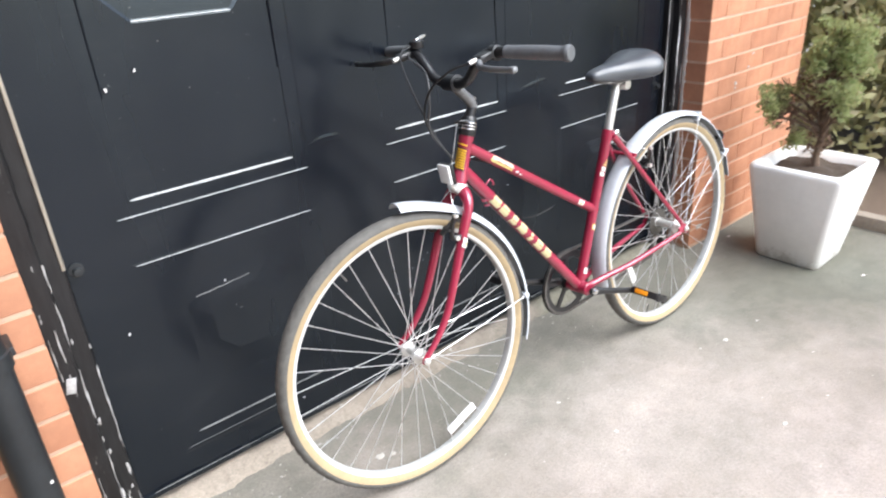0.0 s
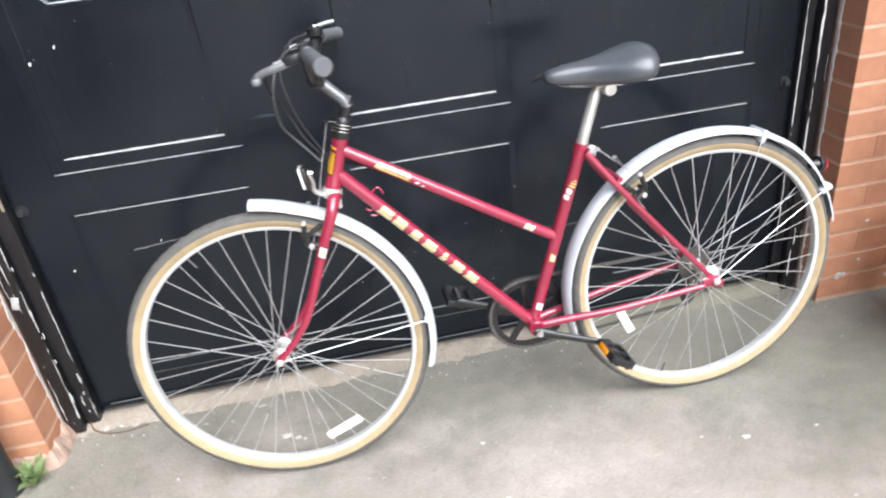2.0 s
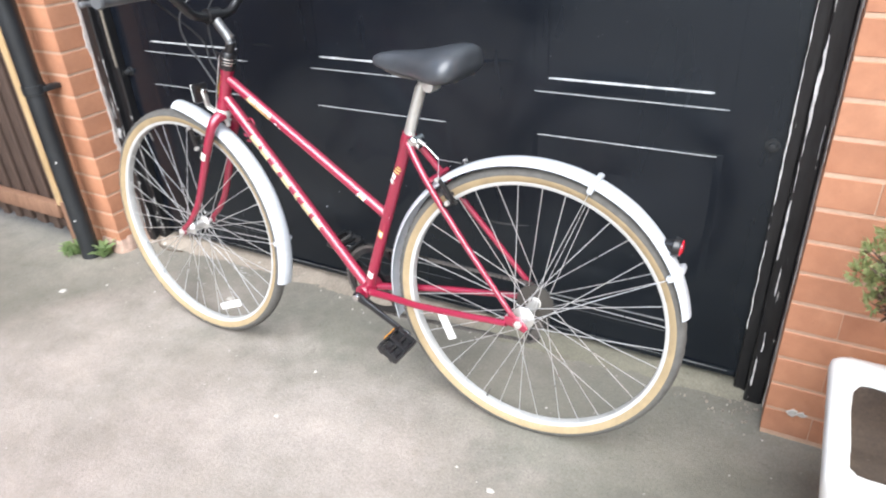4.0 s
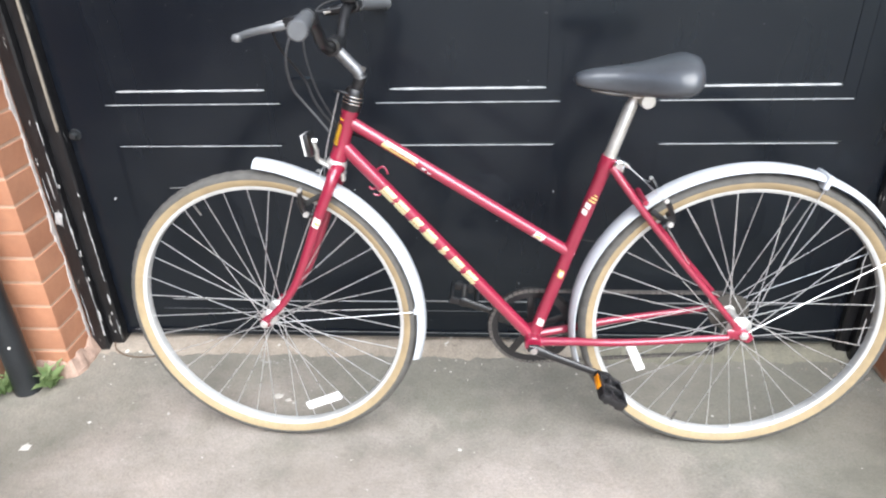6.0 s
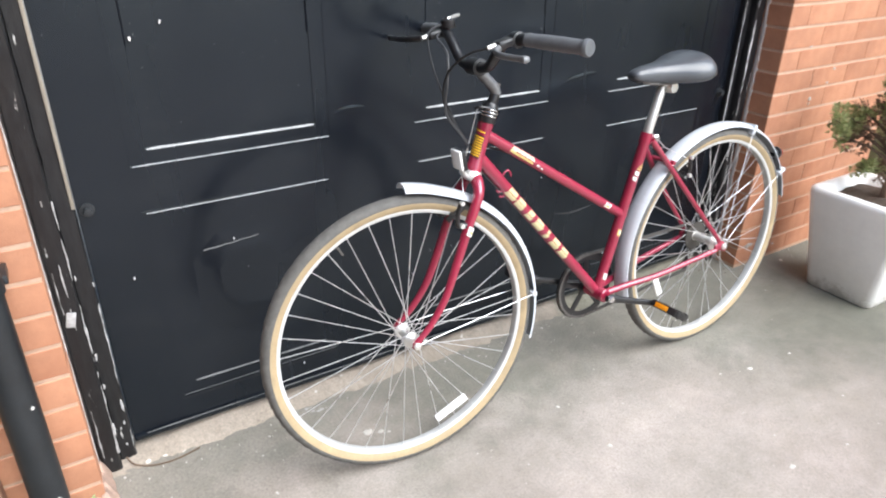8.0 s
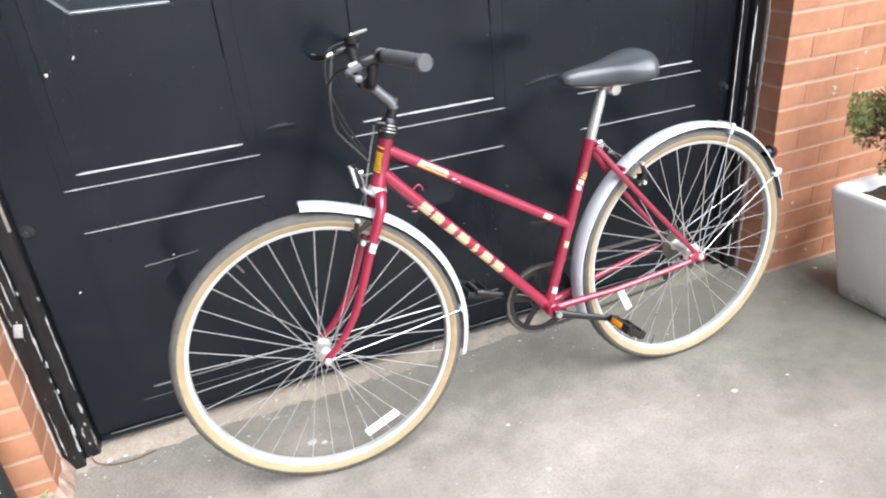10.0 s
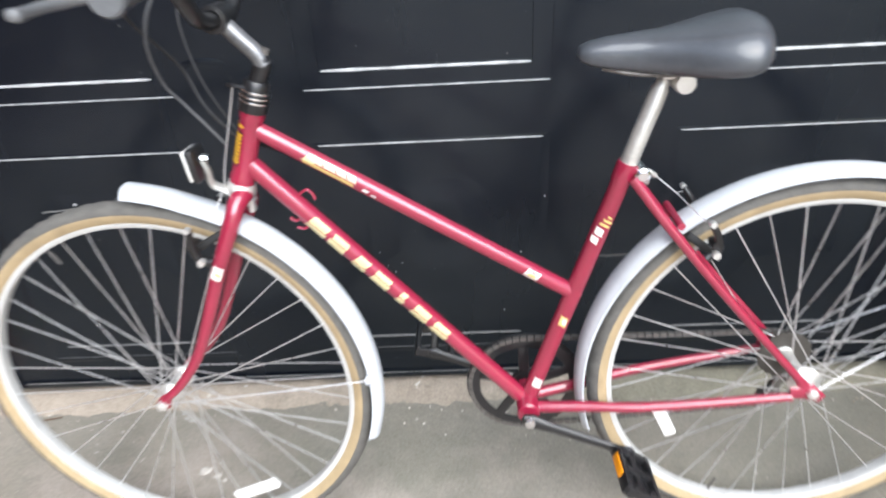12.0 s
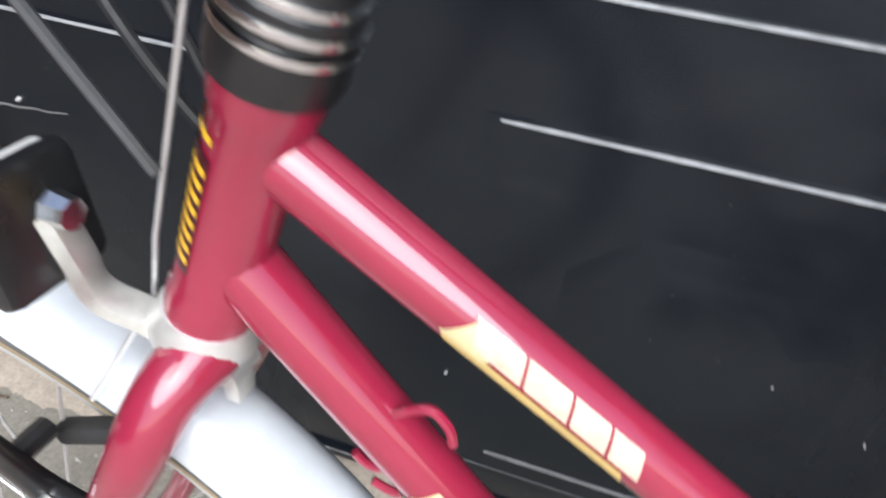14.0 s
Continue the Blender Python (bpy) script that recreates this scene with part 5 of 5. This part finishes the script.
# ---------------------------------------------------------------- right-hand planter with its conifer
def planter():
    x0, x1, y0, y1, h = 1.328, 1.668, -0.657, -0.303, 0.392
    bx0, bx1, by0, by1 = 1.390, 1.612, -0.598, -0.356
    p = holder("planter", Matrix.Translation((1.50, -0.48, -0.006)))
    tagged(p, "square tapered white planter with a thick rim, standing on the drive", "planter")
    o = Vector((1.50, -0.48, 0))
    bm = bmesh.new()
    rows = []
    prof = [(0.0, 0.004, 0), (0.02, 0.0, 0), (0.5, 0, 0), (0.90, 0, 0), (0.95, 0.0005, 0), (0.975, 0.003, 0), (0.992, 0.009, 0), (1.0, 0.017, 0), (0.995, 0.028, 0), (0.975, 0.035, 0), (0.88, 0.044, 0)]
    for u, inset, _ in prof:
        hx0, hx1 = bx0 + (x0 - bx0) * u + inset, bx1 + (x1 - bx1) * u - inset
        hy0, hy1 = by0 + (y0 - by0) * u + inset, by1 + (y1 - by1) * u - inset
        r = 0.028
        ring = []
        for cx, cy, a0 in ((hx0 + r, hy0 + r, 180), (hx1 - r, hy0 + r, 270), (hx1 - r, hy1 - r, 0), (hx0 + r, hy1 - r, 90)):
            for k in range(4):
                a = radians(a0 + 30 * k)
                wob = 0.0015 * noise.noise((cx * 9 + k, cy * 9, u * 5))
                ring.append(bm.verts.new(Vector((cx + r * math.cos(a) + wob, cy + r * math.sin(a) + wob, h * u + 0.001)) - o))
        rows.append(ring)
    for a, b in zip(rows, rows[1:]):
        for j in range(16):
            bm.faces.new((a[j], a[(j + 1) % 16], b[(j + 1) % 16], b[j]))
    bm.faces.new(rows[0])
    part("pot", bm, POTWHITE, p, "weathered white pot")
    bm = bmesh.new()
    n = 14
    grid = []
    for i in range(n + 1):
        line = []
        for j in range(n + 1):
            x, y = -0.128 + 0.256 * i / n, -0.128 + 0.256 * j / n
            line.append(bm.verts.new((x, y, 0.355 + 0.016 * noise.noise((x * 16, y * 16, 2)) + 0.012 * (1 - (x * x + y * y) / 0.03))))
        grid.append(line)
    for a, b in zip(grid, grid[1:]):
        for j in range(n):
            bm.faces.new((a[j], b[j], b[j + 1], a[j + 1]))
    part("soil", bm, SOIL, p, "dark crumbly soil")


planter()


def sprigs(bm, centre, radius, count, rng, size=0.03, squash=1.0):
    """Short sprays of narrow scales pointing outwards from a clump's middle."""
    for _ in range(count):
        d = Vector((rng.gauss(0, 1), rng.gauss(0, 1), rng.gauss(0.25, 1))).normalized()
        r = radius * (0.45 + 0.6 * rng.random() ** 0.6)
        base = Vector(centre) + Vector((d.x * r, d.y * r, d.z * r * squash))
        out = (d + Vector((rng.gauss(0, 0.4), rng.gauss(0, 0.4), rng.gauss(0.3, 0.4)))).normalized()
        side = out.cross(Vector((rng.gauss(0, 1), rng.gauss(0, 1), rng.gauss(0, 1)))).normalized()
        up = out.cross(side)
        for k in range(3):
            length, wide = size * rng.uniform(0.6, 1.2), size * rng.uniform(0.13, 0.22)
            o = (out + side * rng.uniform(-0.7, 0.7) + up * rng.uniform(-0.5, 0.5)).normalized()
            s = o.cross(up).normalized() * wide
            a = base + o * length * 0.1 * k
            v = [bm.verts.new(q) for q in (a, a + o * length * 0.45 + s, a + o * length, a + o * length * 0.45 - s + up * wide * 0.6)]
            bm.faces.new(v)


def conifer():
    rng = random.Random(11)
    t = holder("conifer_shrub", Matrix.Translation((1.505, -0.48, 0.351)))
    tagged(t, "straggly green conifer shrub growing in the white planter", "shrub")
    lobes = [(-0.140, 0.145, 0.255, 0.046), (-0.130, 0.130, 0.215, 0.032), (-0.060, 0.130, 0.305, 0.046), (-0.085, 0.120, 0.265, 0.032), (-0.020, 0.000, 0.435, 0.062), (0.030, -0.030, 0.465, 0.060), (-0.060, 0.030, 0.400, 0.050),
             (0.050, -0.060, 0.430, 0.050), (0.000, -0.010, 0.500, 0.042), (-0.040, -0.055, 0.260, 0.050), (0.020, -0.050, 0.305, 0.046), (0.000, -0.060, 0.220, 0.034), (0.100, -0.030, 0.370, 0.060), (0.120, 0.010, 0.280, 0.055),
             (0.060, 0.050, 0.370, 0.055), (0.085, -0.040, 0.480, 0.050), (-0.050, 0.070, 0.115, 0.036), (-0.030, 0.030, 0.535, 0.022)]
    bm = bmesh.new()
    trunk = curve([(0.02, 0, -0.02), (0.015, 0.005, 0.05), (0.025, 0, 0.12), (0.01, 0.01, 0.22), (0.015, 0, 0.34), (0.02, -0.01, 0.46)], 5)
    tube(bm, trunk, taper(trunk, 0.017, 0.004), 9)
    part("trunk", bm, BARK, t, "thin brown trunk")
    for x, y, z, r in lobes:
        bm = bmesh.new()
        a = min(trunk, key=lambda q: abs(q.z - z * 0.55))
        pts = curve([a, a.lerp(Vector((x, y, z)), 0.5) + Vector((0, 0, 0.015)), (x, y, z)], 4)
        tube(bm, pts, taper(pts, 0.007, 0.003), 6)
        for _ in range(9):
            d = Vector((rng.gauss(0, 1), rng.gauss(0, 1), rng.gauss(0, 1))).normalized() * r * 0.8
            tube(bm, [pts[-3], Vector((x, y, z)) + d], [0.003, 0.0012], 5)
        part("limb", bm, BARK, t)
    bm = bmesh.new()
    for x, y, z, r in lobes:
        for _ in range(7):
            c = Vector((x, y, z)) + Vector((rng.gauss(0, 1), rng.gauss(0, 1), rng.gauss(0, 0.9))) * r * 0.62
            sprigs(bm, c, r * 0.42, int(15500 * r * r) + 10, rng, 0.0155)
    dry = bmesh.new()
    for x, y, z, r in ((-0.03, 0.04, 0.27, 0.07), (0.03, 0.0, 0.22, 0.06), (-0.09, 0.10, 0.20, 0.04), (0.06, -0.02, 0.34, 0.06), (0.02, 0.02, 0.10, 0.05), (-0.03, 0.03, 0.33, 0.06)):
        sprigs(dry, (x, y, z), r, 170, rng, 0.016)
    part("dry_foliage", dry, DRY, t, "dry brown twigs inside the crown", smooth=False)
    part("crown", bm, NEEDLES, t, "blue-green scaly needles in loose clumps", smooth=False)


conifer()


# ---------------------------------------------------------------- beyond the right pillar: bed, edging and hedge
def bed():
    bm = bmesh.new()
    rows = []
    for i in range(25):
        rows.append([])
        for j in range(41):
            x, y = 1.99 + 3.6 * i / 24, -2.5 + 4.0 * j / 40
            z = 0.012 + 0.03 * (1 + noise.noise((x * 4, y * 4, 0))) + 0.012 * noise.noise((x * 19, y * 19, 5))
            rows[-1].append(bm.verts.new((x, y, z)))
    for a, b in zip(rows, rows[1:]):
        for j in range(40):
            bm.faces.new((a[j], b[j], b[j + 1], a[j + 1]))
    tagged(part("planting_bed", bm, BEDSOIL), "bare brown soil bed with litter beside the drive", "soil", kind="structure")
    edge = holder("bed_edging", Matrix())
    tagged(edge, "low pinkish concrete edging along the soil bed", "kerb", kind="structure")
    bm = bmesh.new()
    block(bm, (0, 0, 0), (0.060, 0.59, 0.10), 0.006)
    me = link("kerb", bm, SILL)
    for k in range(5):
        piece("kerb", me, edge, Matrix.Translation((1.945, -0.44 - 0.60 * k, 0.0)))


bed()


def hedge():
    rng = random.Random(21)
    bm = bmesh.new()
    verts, faces = [], []
    for k in range(36000):
        x, y = 2.33 + (min(1.4, rng.expovariate(2.6)) if k % 3 else 0.5 + 1.0 * rng.random()), -2.2 + rng.random() * 4.4
        top = 1.9 + 0.3 * noise.noise((x * 2, y * 2, 0))
        z = 0.12 + top * rng.random()
        x += 0.20 * noise.noise((y * 3, z * 3, 4)) + 0.6 * max(0.0, -0.1 - y)
        d = Vector((rng.gauss(0, 1), rng.gauss(0, 1), rng.gauss(0, 1))).normalized()
        s = d.orthogonal().normalized()
        size = rng.uniform(0.022, 0.046) * (1.0 if k % 3 else 1.7)
        c = Vector((x, y, z))
        first = len(verts)
        verts += [c - d * size, c + s * size * 0.5, c + d * size, c - s * size * 0.5]
        faces.append((first, first + 1, first + 2, first + 3))
    bm.free()
    me = bpy.data.meshes.new("hedge")
    me.from_pydata(verts, [], faces)
    me.materials.append(HEDGE)
    tagged(new("hedge", me), "dull green and brown hedge behind the soil bed", "hedge", kind="stuff")
    for k in range(14):
        y = -2.0 + k * 0.25
        x = 2.80 + rng.uniform(-0.15, 0.2) + 0.6 * max(0.0, -0.1 - y)
        bm = bmesh.new()
        pts = curve([(0, 0, 0), (0.03, rng.uniform(-0.1, 0.1), 0.5), (rng.uniform(-0.2, 0.2), rng.uniform(-0.2, 0.2), 1.5)], 5)
        tube(bm, pts, taper(pts, 0.018, 0.005), 7)
        tagged(part("hedge_stem", bm, BARK, at=Matrix.Translation((x, y, 0.02))), "brown woody stem inside the hedge", "stem", "hedge stems")


hedge()


# ---------------------------------------------------------------- left: downpipe, weeds and fence
def downpipe():
    c = Vector((-1.114, -0.236, -0.010))
    p = holder("downpipe", Matrix.Translation(c))
    tagged(p, "black painted cast iron downpipe fixed to the brick pillar", "downpipe")
    bm = bmesh.new()
    tube(bm, [(0, 0, 0.006), (0, 0, 0.02), (0, 0, 0.8), (0, 0, 1.6), (0, 0, 2.6)], [0.036, 0.034, 0.034, 0.034, 0.034], 22)
    part("pipe", bm, PIPE, p)
    for z in (0.655, 2.0):
        bm = bmesh.new()
        lathe(bm, [(0.034, z - 0.016), (0.0385, z - 0.014), (0.0385, z + 0.014), (0.034, z + 0.016)], 22, axis="z")
        block(bm, (0.030, 0.040, z), (0.030, 0.062, 0.018), 0.003)
        part("pipe_bracket", bm, PIPE, p)
    for z, a in ((0.17, -60), (0.40, -50)):
        bm = bmesh.new()
        tube(bm, [(0.033 * math.cos(radians(a)), 0.033 * math.sin(radians(a)), z), (0.036 * math.cos(radians(a)), 0.036 * math.sin(radians(a)), z)], 0.0034, 8)
        part("paint_drip", bm, WHITEDECAL, p, "splash of white paint")


downpipe()


def leaf_mesh(wide, rise):
    """A folded pointed leaf one unit long, growing along x."""
    bm = bmesh.new()
    spine = [bm.verts.new((u, 0, rise * math.sin(1.9 * u))) for u in (0.0, 0.3, 0.65, 1.0)]
    for side in (-1, 1):
        edge = [bm.verts.new((u, side * w * wide, rise * math.sin(1.9 * u) + 0.05)) for u, w in ((0.28, 0.8), (0.62, 1.0))]
        bm.faces.new((spine[0], edge[0], spine[1]))
        bm.faces.new((spine[1], edge[0], edge[1], spine[2]))
        bm.faces.new((spine[2], edge[1], spine[3]))
    return link("leaf", bm, WEED)


LEAVES = [leaf_mesh(0.16, 0.30), leaf_mesh(0.22, 0.55), leaf_mesh(0.13, 0.75)]


def weed(x, y, count, spread, seed):
    rng = random.Random(seed)
    w = holder("weed", Matrix.Translation((x, y, -0.006)))
    tagged(w, "small bright green weed at the pillar's foot", "weed", "weeds")
    for _ in range(count):
        turn = Matrix.Rotation(rng.random() * 2 * math.pi, 4, "Z")
        base = Vector((rng.gauss(0, 0.3), rng.gauss(0, 0.3), 0)) * spread * 0.6 + Vector((0, 0, 0.002))
        piece("leaf", rng.choice(LEAVES), w, Matrix.Translation(base) @ turn @ Matrix.Rotation(radians(rng.uniform(-30, -5)), 4, "Y") @ Matrix.Scale(spread * rng.uniform(0.5, 1.15), 4))


weed(-1.055, -0.215, 46, 0.055, 1)
weed(-1.175, -0.245, 40, 0.055, 2)
weed(-1.19, -0.27, 22, 0.05, 3)


def fence():
    f = holder("fence", Matrix.Translation((-1.22, -0.195, -0.006)))
    tagged(f, "dark brown close-boarded timber fence with a red-brown bottom rail", "fence")
    bm = bmesh.new()
    block(bm, (0, 0, 0), (0.040, 0.016, 1.75), 0.003)
    me = link("board", bm, DARKWOOD)
    for k in range(16):
        piece("board", me, f, Matrix.Translation((-0.058 - k * 0.0425, 0.011 + 0.011 * (k % 2), 0.925 + 0.006 * math.sin(k * 2.3))))
    bm = bmesh.new()
    block(bm, (-0.375, -0.014, 0.155), (0.68, 0.034, 0.062), 0.005)
    part("rail", bm, RAILWOOD, f, "red-brown bottom rail")
    bm = bmesh.new()
    block(bm, (-0.018, -0.006, 0.965), (0.036, 0.040, 1.57), 0.003)
    part("post", bm, PALEWOOD, f, "bare pale timber edge post")
    bm = bmesh.new()
    block(bm, (0.008, -0.004, 0.10), (0.04, 0.05, 0.20), 0.003)
    part("post_foot", bm, RAILWOOD, f)


fence()


# ---------------------------------------------------------------- brick pillars, course by course
def pillar(name, label, x0, x1, y0, y1, corner, seed):
    """Brickwork from x0 to x1 whose face is at y0; corner is the end (x0 or x1) that shows its return beside the door."""
    w = holder(name)
    tagged(w, label, "wall", kind="structure")
    inner = 0.0018
    bm = bmesh.new()
    block(bm, ((x0 + x1) / 2, (y0 + y1) / 2, 1.30), (x1 - x0 - 2 * inner, y1 - y0 - 2 * inner, 2.62))
    part("mortar_bed", bm, MORTAR, w, smooth=False)
    made = {}

    def brick(cx, cy, z, lx, ly):
        key = (round(lx, 3), round(ly, 3))
        if key not in made:
            b = bmesh.new()
            block(b, (0, 0, 0), (lx, ly, 0.0668))
            bmesh.ops.bevel(b, geom=list(b.edges), offset=0.0014, segments=1, affect="EDGES")
            made[key] = link("brick", b, BRICK, smooth=False)
        piece("brick", made[key], w, Matrix.Translation((cx + rng.uniform(-1, 1) * 0.0006, cy + rng.uniform(-1, 1) * 0.0008, z)) @ Matrix.Rotation(radians(rng.uniform(-0.25, 0.25)), 4, "Y"))

    rng = random.Random(seed)
    away = 1 if corner == x0 else -1
    for course in range(18):
        z = 0.040 + 0.075 * course
        first = 0.215 if course % 2 else 0.1025
        at, far = corner, (x1 if away > 0 else x0)
        length, ret = first, 0.150
        while (far - at) * away > 0.03:
            length = min(length, abs(far - at))
            brick(at + away * length / 2, y0 + ret / 2, z, length, ret)
            at += away * (length + 0.0012)
            length, ret = 0.215, 0.1025


pillar("wall_right", "orange-red brick pillar and wall with pale mortar joints", 1.252, 2.05, -0.145, 0.30, 1.252, 5)
pillar("wall_left", "orange-red brick pillar with pale mortar joints", -1.235, -1.02, -0.165, 0.30, -1.02, 6)


def wall_spots():
    rng = random.Random(31)
    wall = bpy.data.objects["wall_right"]
    for x, z, r in ((1.598, 0.739, 0.009), (1.572, 0.690, 0.007), (1.483, 0.640, 0.010), (1.483, 0.622, 0.006), (1.378, 0.256, 0.009), (1.376, 0.121, 0.009), (1.483, 0.046, 0.008), (1.310, 0.078, 0.018), (1.33, 0.079, 0.014), (1.41, 0.832, 0.006)):
        bm = bmesh.new()
        lump(bm, 0, 0, 0, r, 0.0022, rng, 9)
        part("mortar_spot", bm, SPOT, wall, at=Matrix.Translation((x, -0.1458, z)) @ Matrix.Rotation(radians(90), 4, "X"), smooth=False)


wall_spots()
